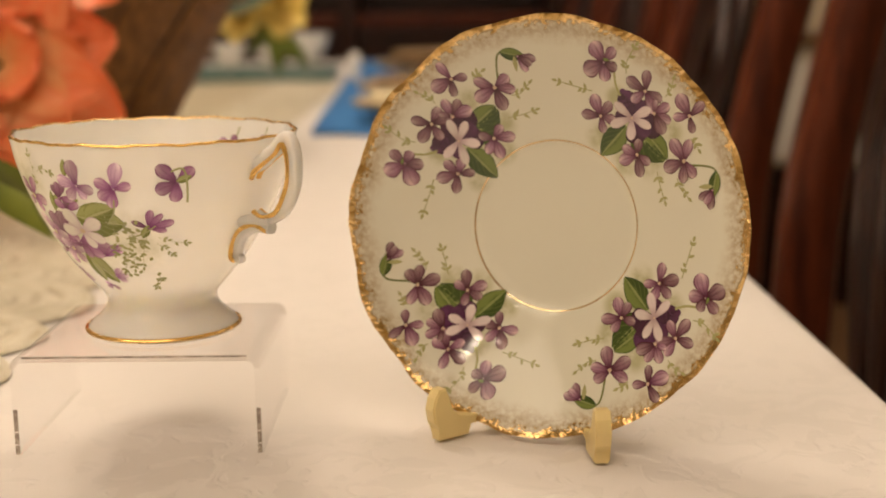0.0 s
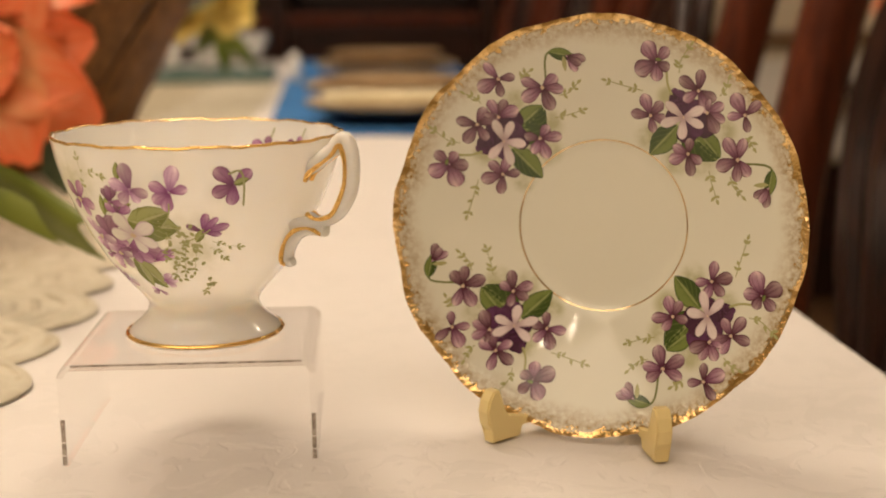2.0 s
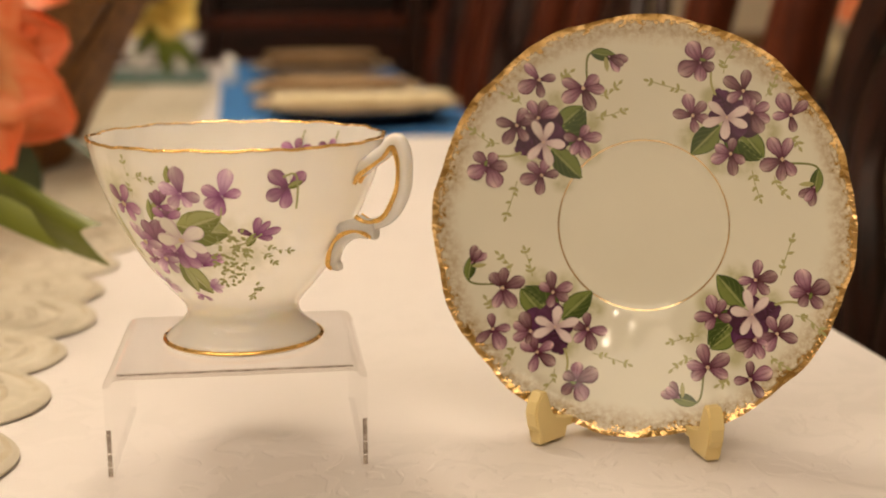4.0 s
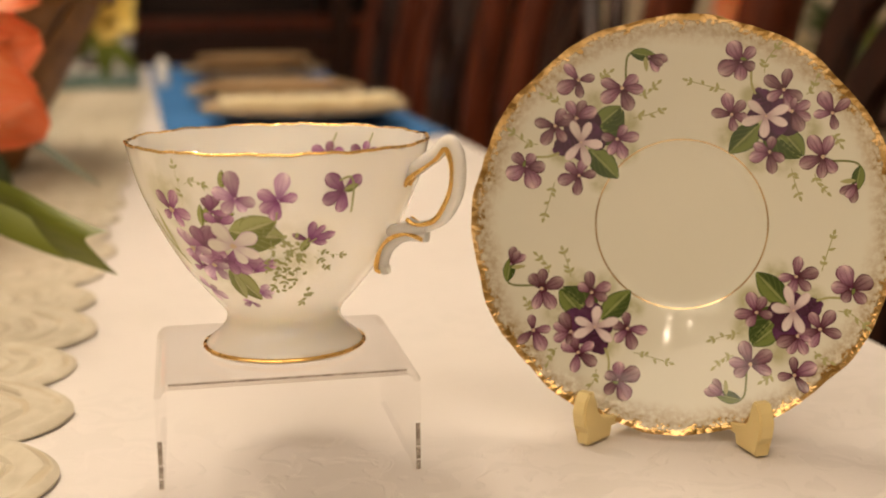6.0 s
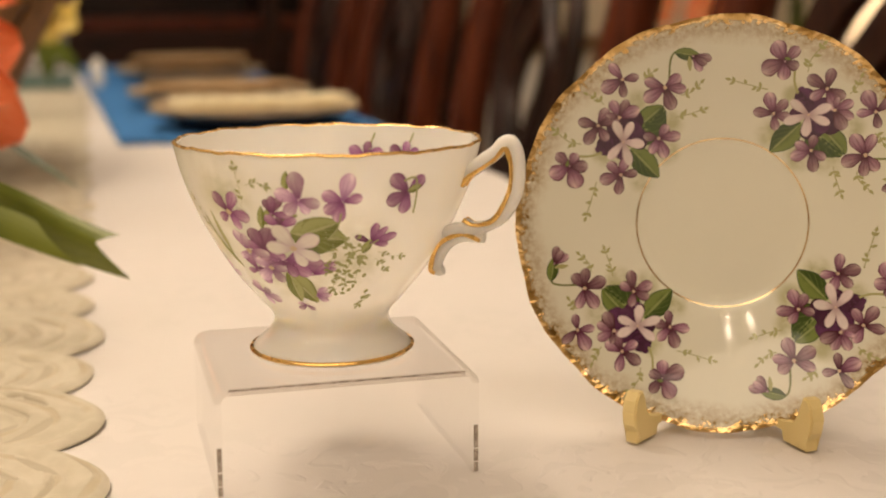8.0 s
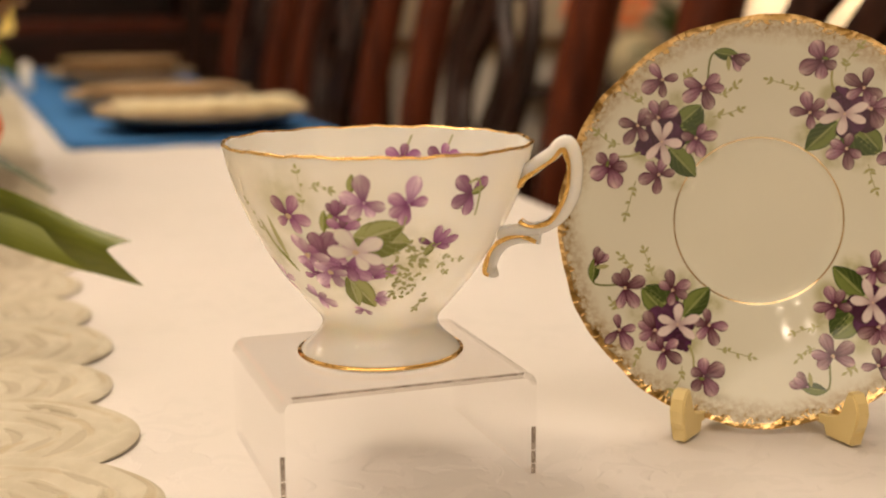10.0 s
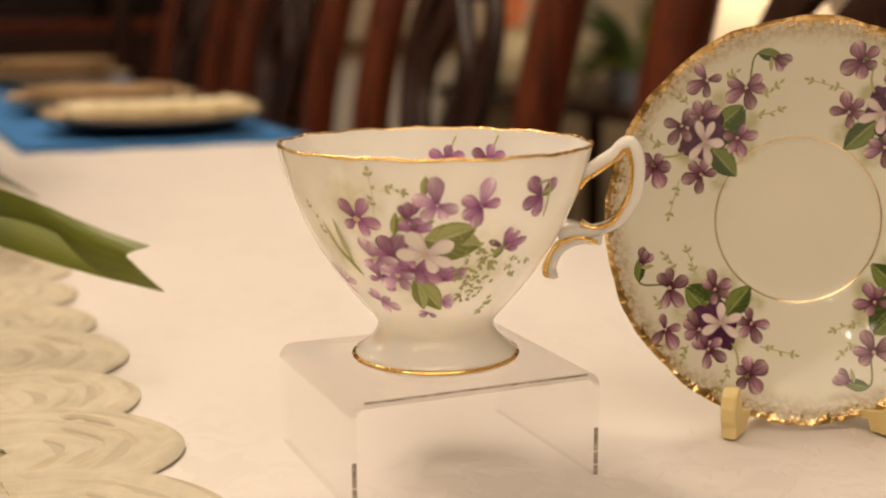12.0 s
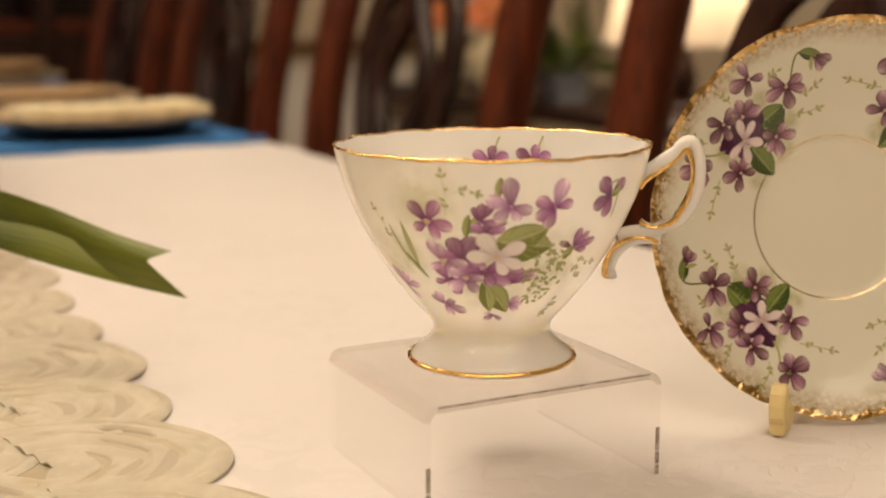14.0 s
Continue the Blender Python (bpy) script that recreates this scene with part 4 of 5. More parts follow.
def riser():
    """A sheet of clear acrylic, bent down at both sides."""
    r = thing("display_riser", label="clear bent acrylic riser under the teacup", category="display stand")
    x0, x1, y0, y1, top, th, b = -0.0430, 0.0392, -0.0385, 0.0340, 0.0342, 0.0022, 0.0045

    def arc(cx, cz, rad, a0, a1, n=6):
        return [(cx + rad * math.cos(a0 + (a1 - a0) * k / n), cz + rad * math.sin(a0 + (a1 - a0) * k / n)) for k in range(n + 1)]
    out = [(x0, 0.0005)] + arc(x0 + b, top - b, b, math.pi, math.pi / 2) + arc(x1 - b, top - b, b, math.pi / 2, 0) + [(x1, 0.0005)]
    ins = [(x1 - th, 0.0005)] + arc(x1 - b, top - b, b - th, 0, math.pi / 2) + arc(x0 + b, top - b, b - th, math.pi / 2, math.pi) + [(x0 + th, 0.0005)]
    loop = out + ins
    bm = bmesh.new()
    A = [bm.verts.new((x, y0, z)) for x, z in loop]
    B = [bm.verts.new((x, y1, z)) for x, z in loop]
    n, m = len(loop), len(out)
    kinds = ("acrylic", "acrylic_top", "acrylic_bend", "acrylic_end", "acrylic_front")
    for k in range(n):
        f = bm.faces.new((A[k], A[(k + 1) % n], B[(k + 1) % n], B[k]))
        f.material_index = 1 if k == 7 else (2 if 1 <= k <= 6 or 8 <= k <= 13 else 0)
    for row in (A, B):
        for k in range(m - 1):
            f = bm.faces.new((row[k], row[k + 1], row[n - 2 - k], row[n - 1 - k]))
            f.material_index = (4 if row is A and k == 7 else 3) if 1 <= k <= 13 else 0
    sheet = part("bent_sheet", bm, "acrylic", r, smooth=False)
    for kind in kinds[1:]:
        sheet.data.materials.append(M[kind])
    sheet.visible_shadow = False
    # a strip paints in the dark reflection along the front of the top
    boxed("sawn_edge", (x0 + b, y0 - 0.0003, top - 0.0008), (x1 - b, y0 - 0.0001, top - 0.0002), "edge_reflection", r, 0)
    for x in (x0, x1 - th):
        # grey strips paint in the glass reflection low on each leg's front end
        for z, tall in ((0.0008, 0.0030), (0.0042, 0.0040), (0.0086, 0.0075)):
            boxed("sawn_edge", (x + 0.0004, y0 - 0.0003, z), (x + th - 0.0004, y0 - 0.0001, z + tall), "edge_reflection", r, 0)
    return r


riser()


# ---- cutwork runner ----
def lace_lobe(parent, cx, cy, reach, turn, seed, slotted=True):
    """One rounded cutwork lobe: soft corded arcs with narrow crescent slots, sunk and painted dark, between them."""
    rng = random.Random(seed)
    bm = bmesh.new()
    na, nr = (72, 44) if slotted else (30, 18)
    c, s = math.cos(radians(turn)), math.sin(radians(turn))
    slots = []
    for rad, half, off in ((0.30, 0.75, 0.2), (0.47, 0.36, -0.62), (0.50, 0.40, 0.55), (0.66, 0.50, -0.25), (0.70, 0.22, 0.75)):
        slots.append((rad + rng.uniform(-0.03, 0.03), half * rng.uniform(1.0, 1.5), off + rng.uniform(-0.2, 0.2), rng.uniform(0.020, 0.036)))
    skew, wob = rng.uniform(-0.12, 0.12), rng.uniform(0, 6)

    def at(i, j):
        q, a = (i + 0.3) / (nr - 0.7), (j / (na - 1) * 2 - 1) * 1.9
        wave = 1 + 0.06 * math.cos(2 * a + wob) + 0.03 * math.cos(5 * a + 2 * wob)
        x, y = q * reach * math.cos(a) * 1.08, q * reach * math.sin(a) * 0.86 * wave
        cord = abs(math.sin(q * 15 + 0.8 * math.sin(1.6 * a + wob)))
        z = 0.0017 * cord + 0.0006 * noise.noise((x * 90 + seed, y * 90, 0))
        z += 0.0009 * max(0, (q - 0.84) / 0.16) * (1 - max(0, (q - 0.95) / 0.05) ** 2)
        # each lobe lies over its neighbour behind
        z += 0.0016 + 0.020 * (y + skew * x)
        # the corded hem turns down on the cloth
        z = 0.0009 + (z - 0.0009) * math.sqrt(1 - 0.92 * max(0.0, (q - 0.80) / 0.20) ** 2)
        hole = slot(q, a)
        z = max(0.0010, z) * (1 - hole) + 0.0019 * hole
        return (cx + x * c - y * s, cy + x * s + y * c, z)

    # mask of the sunk slots, where shaded cloth is painted in
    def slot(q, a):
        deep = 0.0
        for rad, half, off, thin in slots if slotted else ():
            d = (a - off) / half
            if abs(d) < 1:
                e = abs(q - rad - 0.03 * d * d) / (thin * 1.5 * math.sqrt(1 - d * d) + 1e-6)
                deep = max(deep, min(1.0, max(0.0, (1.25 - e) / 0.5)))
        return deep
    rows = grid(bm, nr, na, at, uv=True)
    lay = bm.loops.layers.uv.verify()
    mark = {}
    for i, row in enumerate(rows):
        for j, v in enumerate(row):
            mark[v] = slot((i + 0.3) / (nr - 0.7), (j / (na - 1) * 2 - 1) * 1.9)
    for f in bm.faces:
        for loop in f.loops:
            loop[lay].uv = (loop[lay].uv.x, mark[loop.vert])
    ex = bmesh.ops.extrude_face_region(bm, geom=bm.faces[:])["geom"]
    for v in ex:
        if isinstance(v, bmesh.types.BMVert):
            v.co.z -= 0.0007
    return part("cutwork_lobe", bm, "lace", parent)


def lace_runner():
    t = thing("table_runner", label="cream cutwork runner with scalloped lobes on the cloth", category="table runner")
    bm = bmesh.new()

    def body(i, j):
        x, y = -0.70 + 0.602 * i / 24, -0.58 + 2.45 * j / 120
        return (x, y, 0.0012 + 0.0004 * noise.noise((x * 12, y * 18, 1)))
    grid(bm, 25, 121, body)
    part("cloth_panel", bm, "runner", t)
    y, k = -0.20, 0
    while y < 1.75:
        lace_lobe(t, -0.131, y, 0.052 + 0.003 * math.sin(k * 2.3), -10 + 8 * math.sin(k * 1.7), k, y < 1.0)
        lace_lobe(t, -0.182, y + 0.03, 0.052, 12 * math.sin(k * 2.1), k + 40, y < 0.6)
        y += 0.0625
        k += 1
    return t


lace_runner()


# ---- flowers ----
def petal(bm, base, way, up, length, width, curl=0.5, ruffle=0.1, seed=0, na=9, nb=9, cup=0.3, tip=1.2):
    """One bent, ruffled petal or leaf, thin but with two faces."""
    way, up = Vector(way).normalized(), Vector(up)
    side = way.cross(up).normalized()
    up = side.cross(way)
    base = Vector(base)

    def at(i, j):
        a, b = i / (na - 1), 2 * j / (nb - 1) - 1
        w = width / 2 * max(0.05, math.sin(math.pi * min(a ** tip, 0.97))) ** 0.6
        rise = -curl * a * a * length + cup * w * b * b
        rise += ruffle * length * a * a * math.sin(7 * b + seed) * abs(b)
        return base + way * (a * length * (1 - 0.15 * curl * a)) + side * (b * w) + up * rise
    grid(bm, na, nb, at, uv=True)


def bloom(name, centre, facing, size, material, seed, rings, stalk=(), **tags):
    """A silk bloom of ruffled petals in rings of (number, length, opening)."""
    rng = random.Random(seed)
    f = thing(name, **tags)
    facing = Vector(facing).normalized()
    a = facing.orthogonal().normalized()
    b = facing.cross(a)
    centre = Vector(centre)
    for count, length, opening in rings:
        for k in range(count):
            ang = math.tau * (k + rng.uniform(-0.15, 0.15)) / count + length * 9
            out = a * math.cos(ang) + b * math.sin(ang)
            way = out * math.sin(opening) + facing * math.cos(opening)
            bm = bmesh.new()
            petal(bm, centre + out * size * 0.05, way, facing * math.sin(opening) - out * math.cos(opening), size * length * rng.uniform(0.9, 1.1), size * rng.uniform(0.75, 0.95), rng.uniform(0.1, 0.45), rng.uniform(0.04, 0.12), seed + k, cup=0.25)
            part("petal", bm, material, f)
    if stalk:
        stem_part(f, stalk)
    return f


def stem_part(parent, pts):
    bm = bmesh.new()
    sweep(bm, smooth_line(pts, 24), 0.004, 0.004, Vector((0, 0.3, 1)), 8, 1.0)
    return part("stem", bm, "dark_green", parent, "thin green stem")


bloom("orange_flower", (-0.184, 0.385, 0.108), (0.25, -0.9, 0.15), 0.066, "orange", 3, [(5, 0.6, 0.35), (6, 0.95, 0.85), (7, 1.1, 1.25)], [(-0.28, 0.78, 0.10), (-0.26, 0.55, 0.20), (-0.21, 0.43, 0.15), (-0.186, 0.39, 0.108)],
      label="large coral orange silk flower with ruffled petals", category="flower")
bloom("orange_flower", (-0.168, 0.41, 0.155), (0.45, -0.55, 0.6), 0.050, "orange", 8, [(4, 0.6, 0.4), (6, 1.0, 1.0)], [(-0.27, 0.78, 0.12), (-0.24, 0.58, 0.24), (-0.19, 0.45, 0.2), (-0.168, 0.412, 0.155)],
      label="smaller coral orange silk flower beside the large one", category="flower")
bloom("orange_flower", (-0.235, 0.365, 0.078), (0.1, -0.9, 0.2), 0.058, "orange", 14, [(5, 0.6, 0.4), (7, 1.05, 1.1)], [(-0.31, 0.74, 0.12), (-0.30, 0.55, 0.18), (-0.26, 0.42, 0.13), (-0.236, 0.368, 0.078)],
      label="drooping coral orange silk flower above the runner", category="flower")
bloom("yellow_flower", (-0.118, 1.31, 0.132), (0.2, -0.9, 0.1), 0.040, "yellow", 21, [(4, 0.5, 0.3), (6, 1.0, 0.95)], [(-0.27, 0.80, 0.12), (-0.22, 1.0, 0.24), (-0.15, 1.22, 0.21), (-0.120, 1.312, 0.134)],
      label="yellow silk flower over the far glassware", category="flower")
bloom("yellow_flower", (-0.168, 1.30, 0.120), (-0.2, -0.9, 0.2), 0.034, "yellow", 25, [(4, 0.5, 0.3), (6, 1.0, 0.95)], [(-0.28, 0.82, 0.12), (-0.25, 1.0, 0.26), (-0.19, 1.2, 0.2), (-0.168, 1.302, 0.122)],
      label="small yellow silk flower beside another one", category="flower")


def leaves(name, parts, material, **tags):
    f = thing(name, **tags)
    for base, way, up, length, width, curl, ruffle in parts:
        bm = bmesh.new()
        petal(bm, base, way, up, length, width, curl, ruffle, 1.3, 14, 7, 0.25, 0.8)
        part("leaf", bm, material, f)
    return f


def twisted_leaf():
    """The broad leaf whose blade folds over itself and ends in two points."""
    f = thing("flower_leaf", label="broad twisted green silk leaf ending in two points", category="leaf")
    tip, way = Vector((-0.0618, 0.1444, 0.0336)), Vector((-0.75, 0.545, 0.24)).normalized()
    side = way.cross(Vector((0, -0.97, 0.2))).normalized()
    out = side.cross(way)

    def sheet(name, d0, d1, low, high, bow, material):
        bm = bmesh.new()

        def at(i, j):
            a, b = i / 30, j / 12
            d = d0(b) + a * (d1 - d0(b))
            o = low(d) + b * (high(d) - low(d))
            return tip + way * d + side * o + out * bow(d, b)
        grid(bm, 31, 13, at, uv=True)
        return part(name, bm, material, f)
    sheet("blade", lambda b: -0.003 + 0.019 * b / 0.6 if b < 0.6 else 0.016 - 0.008 * (b - 0.6) / 0.4, 0.19,
          lambda d: -0.0022 - 0.0015 * math.sin(d * 40), lambda d: 0.0140 + 0.0030 * min(1, d / 0.06) - 0.001 * math.sin(d * 60) - 0.02 * max(0, d - 0.12),
          lambda d, b: 0.006 * math.sin(3.2 * b - 25 * d) + 0.0035 * math.cos(60 * d) * b, "green")
    sheet("folded_blade", lambda b: 0.018 + 0.030 * b, 0.105,
          lambda d: -0.0030 - 0.002 * math.sin(d * 30), lambda d: 0.0005 + 0.0075 * math.sin(math.pi * min(1, max(0, (d - 0.015) / 0.09))),
          lambda d, b: 0.0065 - 0.004 * (b - 0.4) ** 2, "fold_green")
    stem_part(f, [(-0.30, 0.74, 0.10), (-0.34, 0.5, 0.17), (-0.29, 0.33, 0.14), tip + way * 0.185 + side * 0.004])
    return f


twisted_leaf()
leaves("flower_leaf", [((-0.137, 0.460, 0.067), (0.65, -0.62, -0.43), (0.5, -0.6, 0.6), 0.081, 0.0075, -0.04, 0.0)], "dark_green", label="narrow dark green leaf below the orange flower", category="leaf")
leaves("flower_leaf", [((-0.21, 0.17, 0.050), (0.9, 0.1, -0.15), (0, -0.3, 1), 0.062, 0.020, 0.1, 0.02)], "green", label="short green silk leaf low over the runner", category="leaf")
leaves("flower_leaf", [((-0.155, 0.42, 0.062), (0.35, 0.1, -0.9), (0.3, -0.9, 0.2), 0.045, 0.02, 0.1, 0.02)], "dark_green", label="dark green leaf under the orange flower", category="leaf")
leaves("leaf_spray", [((-0.125, 1.30, 0.108), (0.1, -0.2, -1), (0.2, -1, 0.2), 0.060, 0.024, 0.15, 0.03), ((-0.12, 1.30, 0.104), (0.75, -0.1, -0.9), (0.2, -1, 0.2), 0.062, 0.020, 0.1, 0.03),
                      ((-0.13, 1.31, 0.112), (-0.5, -0.1, -0.6), (0.2, -1, 0.2), 0.05, 0.02, 0.1, 0.03), ((-0.15, 1.29, 0.155), (0.3, -0.1, 0.6), (0.2, -1, 0.2), 0.05, 0.022, 0.1, 0.03)],
       "green", label="green silk leaves hanging below the yellow flower", category="leaves")
leaves("leaf_spray", [((-0.20, 1.27, 0.13), (0.9, 0.0, 0.35), (0.2, -1, 0.2), 0.10, 0.03, 0.1, 0.03)], "dark_green", label="dark green leaf above the yellow flower", category="leaves")


def slat_basket():
    """A flared tub of broad bark slats with dark gaps, held by a woven band, with a bent handle."""
    b = thing("wooden_basket", (-0.285, 0.76, 0.0), label="brown flared basket of rough bark slats holding the flowers", category="basket")
    low, high, top = 0.112, 0.206, 0.170
    slats = 18
    for k in range(slats):
        a0 = math.tau * k / slats + 0.11
        bm = bmesh.new()
        rng = random.Random(k)

        def at(i, j):
            t, w = i / 14, j / 7
            # round the slat: outside then inside
            out = j < 4
            u = (w * 7 / 3 if out else (7 - j) / 3) * 2 - 1
            r = low + (high - low) * t
            half = math.pi / slats * (0.93 + 0.03 * math.sin(9 * t + k))
            a = a0 + 0.35 * t + u * half
            r += (0.004 if out else -0.004) - 0.003 * abs(u) ** 3 * (1 if out else -1) + 0.0016 * noise.noise((u * 3 + k, t * 9, 2))
            return (r * math.cos(a), r * math.sin(a), 0.006 + top * t + 0.004 * math.sin(k * 2.7) * t)
        rows = grid(bm, 15, 8, at, closed_v=True)
        bm.faces.new(rows[0][::-1])
        bm.faces.new(rows[-1])
        part("slat", bm, "wicker", b)
    bm = bmesh.new()
    turned(bm, [(0.0005, 0.002), (low, 0.002), (low + 0.002, 0.006), (low - 0.003, 0.012), (0.0005, 0.012)], 60)
    part("base", bm, "wicker", b)
    # a black inner sheet is added so the gaps between slats read as shade
    bm = bmesh.new()
    turned(bm, [(low - 0.008, 0.010), (high - 0.012, 0.165), (high - 0.014, 0.165), (low - 0.010, 0.010)], 60)
    part("dark_lining", bm, "black", b, "dark inner sheet added behind the gaps")
    for z, r in ((0.150, 0.200), (0.168, 0.211)):
        bm = bmesh.new()
        n = 90
        sweep(bm, [Vector((r * math.cos(math.tau * j / n), r * math.sin(math.tau * j / n), z + 0.002 * math.sin(22 * math.tau * j / n))) for j in range(n + 1)], 0.009, 0.008, Vector((0, 0, 1)), 8, 0.9, False)
        part("woven_band", bm, "wicker", b)
    bm = bmesh.new()
    line = [Vector((0.20 * math.cos(t), -0.02, 0.17 + 0.30 * math.sin(t))) for t in [math.pi * i / 40 for i in range(41)]]
    sweep(bm, line, 0.026, 0.014, Vector((0, 1, 0)), 10, 0.9)
    part("handle", bm, "wicker", b)
    return b


slat_basket()


# ---- places laid farther down the table ----
def blue_runner():
    bm = bmesh.new()

    def at(i, j):
        x, y = -0.045 + 0.300 * i / 30, 0.955 + 1.60 * j / 150
        x += -0.03 * (y - 0.955) * (1 - i / 30)
        edge = min(i, 30 - i, j, 150 - j)
        return (x + 0.002 * math.sin(j * 0.9) * (i in (0, 30)), y + 0.004 * math.sin(i * 0.7) * (j == 0), 0.0030 + 0.0012 * noise.noise((x * 22, y * 16, 4)) - (0.0012 if edge == 0 else 0))
    grid(bm, 31, 151, at)
    ex = bmesh.ops.extrude_face_region(bm, geom=bm.faces[:])["geom"]
    for v in ex:
        if isinstance(v, bmesh.types.BMVert):
            v.co.z -= 0.0016
    t = thing("blue_cloth_runner", label="blue cloth strip laid under the plates", category="placemat")
    part("cloth_panel", bm, "blue", t)
    bm = bmesh.new()
    sweep(bm, [Vector((-0.043 + 0.296 * k / 30, 0.962 + 0.002 * math.sin(k * 0.7), 0.0052)) for k in range(31)], 0.0025, 0.012, Vector((0, 0, 1)), 6, 0.8)
    part("hem", bm, "blue", t)
    bm = bmesh.new()
    sweep(bm, [Vector((-0.040 - 0.03 * 1.58 * k / 60, 0.965 + 1.58 * k / 60, 0.0052)) for k in range(61)], 0.0025, 0.012, Vector((0, 0, 1)), 6, 0.8)
    part("hem", bm, "blue", t)
    return t


blue_runner()


def plate_stack(y, x=0.108, napkin=False, dark=True, size=0.122, extra=1):
    p = thing("dinner_plate", (x, y, 0.0038), label="brown stoneware plate on the blue cloth" if not napkin else "dark plate with tan rim under a folded napkin", category="plate", group="plates down the table")
    bm = bmesh.new()
    turned(bm, [(0.001, 0.0), (0.070, 0.0), (0.074, 0.003), (0.085, 0.006), (size * 0.97, 0.016), (size * 0.985, 0.0185), (size * 0.965, 0.0182), (0.088, 0.0105), (0.001, 0.009)], 72)
    part("underplate", bm, "black" if dark else "plate", p)
    bm = bmesh.new()
    turned(bm, [(0.078, 0.0105), (size * 0.975, 0.0190), (size, 0.0215), (size * 1.004, 0.0235), (size * 0.99, 0.0242), (size * 0.80, 0.0190), (0.070, 0.0150), (0.001, 0.0145), (0.001, 0.0105)], 72)
    part("plate_rim", bm, "plate_rim", p, "tan speckled rim")
    for k in range(0 if napkin else extra):
        h = 0.013 * k
        bm = bmesh.new()
        turned(bm, [(r, z + h) for r, z in [(0.05, 0.0155), (0.082, 0.0175), (0.100, 0.027), (0.104, 0.0305), (0.101, 0.0312), (0.08, 0.0222), (0.001, 0.0205)]], 72)
        part("side_plate", bm, "plate", p, "brown glazed side plate")
    return p


plate_stack(1.105, 0.112, True)
plate_stack(1.40, 0.100, False, False, 0.124)
plate_stack(1.98, 0.105, False, False, 0.130, 2)


def napkin():
    """A cream napkin in soft pleats, lying across the plate."""
    bm = bmesh.new()

    def at(i, j):
        u, v = i / 40 * 2 - 1, j / 24 * 2 - 1
        pleat = 0.0013 * math.sin(u * 24) + 0.0008 * math.sin(u * 51 + 1)
        edge = max(abs(u), 0.0) ** 6
        z = 0.0360 + pleat * (0.6 + 0.4 * v * v) - 0.003 * edge + 0.004 * abs(u) ** 3
        return (0.116 + u * 0.102 + 0.004 * math.sin(3 * v), 1.085 + v * 0.048 + 0.003 * math.sin(9 * u), z)
    grid(bm, 41, 25, at)
    ex = bmesh.ops.extrude_face_region(bm, geom=bm.faces[:])["geom"]
    for v in ex:
        if isinstance(v, bmesh.types.BMVert):
            v.co.z -= 0.0095
    return tagged(part("folded_napkin", bm, "napkin"), "cream pleated cloth napkin lying on the plate", "napkin")


napkin()


def glassware():
    t = thing("serving_tray", (-0.235, 1.90, 0.003), label="shallow teal tray on the white cloth", category="tray")
    boxed("tray_base", (-0.135, -0.07, 0), (0.135, 0.07, 0.012), "ceiling", t, 0.003, "pale lining")
    for lo, hi in (((-0.135, -0.075, 0.0), (0.135, -0.068, 0.022)), ((-0.135, 0.068, 0.0), (0.135, 0.075, 0.022)), ((-0.14, -0.07, 0.0), (-0.133, 0.07, 0.022)), ((0.133, -0.07, 0.0), (0.14, 0.07, 0.022))):
        boxed("tray_side", lo, hi, "teal", t, 0.002)
    for x, y, s in ((-0.285, 1.90, 0.85), (-0.215, 1.93, 1.0), (-0.145, 1.91, 1.1)):
        g = thing("glass_bowl", (x, y, 0.0115), label="cut-glass dish, whitened to look bright, on the teal tray", category="glass dish", group="glass dishes on the tray")
        bm = bmesh.new()
        prof = [(0.001, 0.0), (0.020, 0.0), (0.021, 0.004), (0.008, 0.010), (0.008, 0.022), (0.024, 0.030), (0.035, 0.055), (0.037, 0.066), (0.0345, 0.066), (0.032, 0.056), (0.020, 0.034), (0.001, 0.030)]
        turned(bm, [(a * s, b * s) for a, b in prof], 32)
        part("bowl", bm, "glass", g)
    g = thing("salt_pot", (-0.058, 1.86, 0.003), label="small white china salt pot on the far cloth", category="salt pot")
    bm = bmesh.new()
    turned(bm, [(0.001, 0.0), (0.009, 0.0), (0.010, 0.003), (0.012, 0.020), (0.011, 0.036), (0.008, 0.044), (0.004, 0.048), (0.001, 0.049)], 24)
    part("pot_body", bm, "white_glaze", g)


glassware()


# ---- chairs along the table ----
def splat_line(bm, pts, w, d):
    sweep(bm, smooth_line(pts, 30), w, d, Vector((1, 0, 0.2)), 8, 0.8)


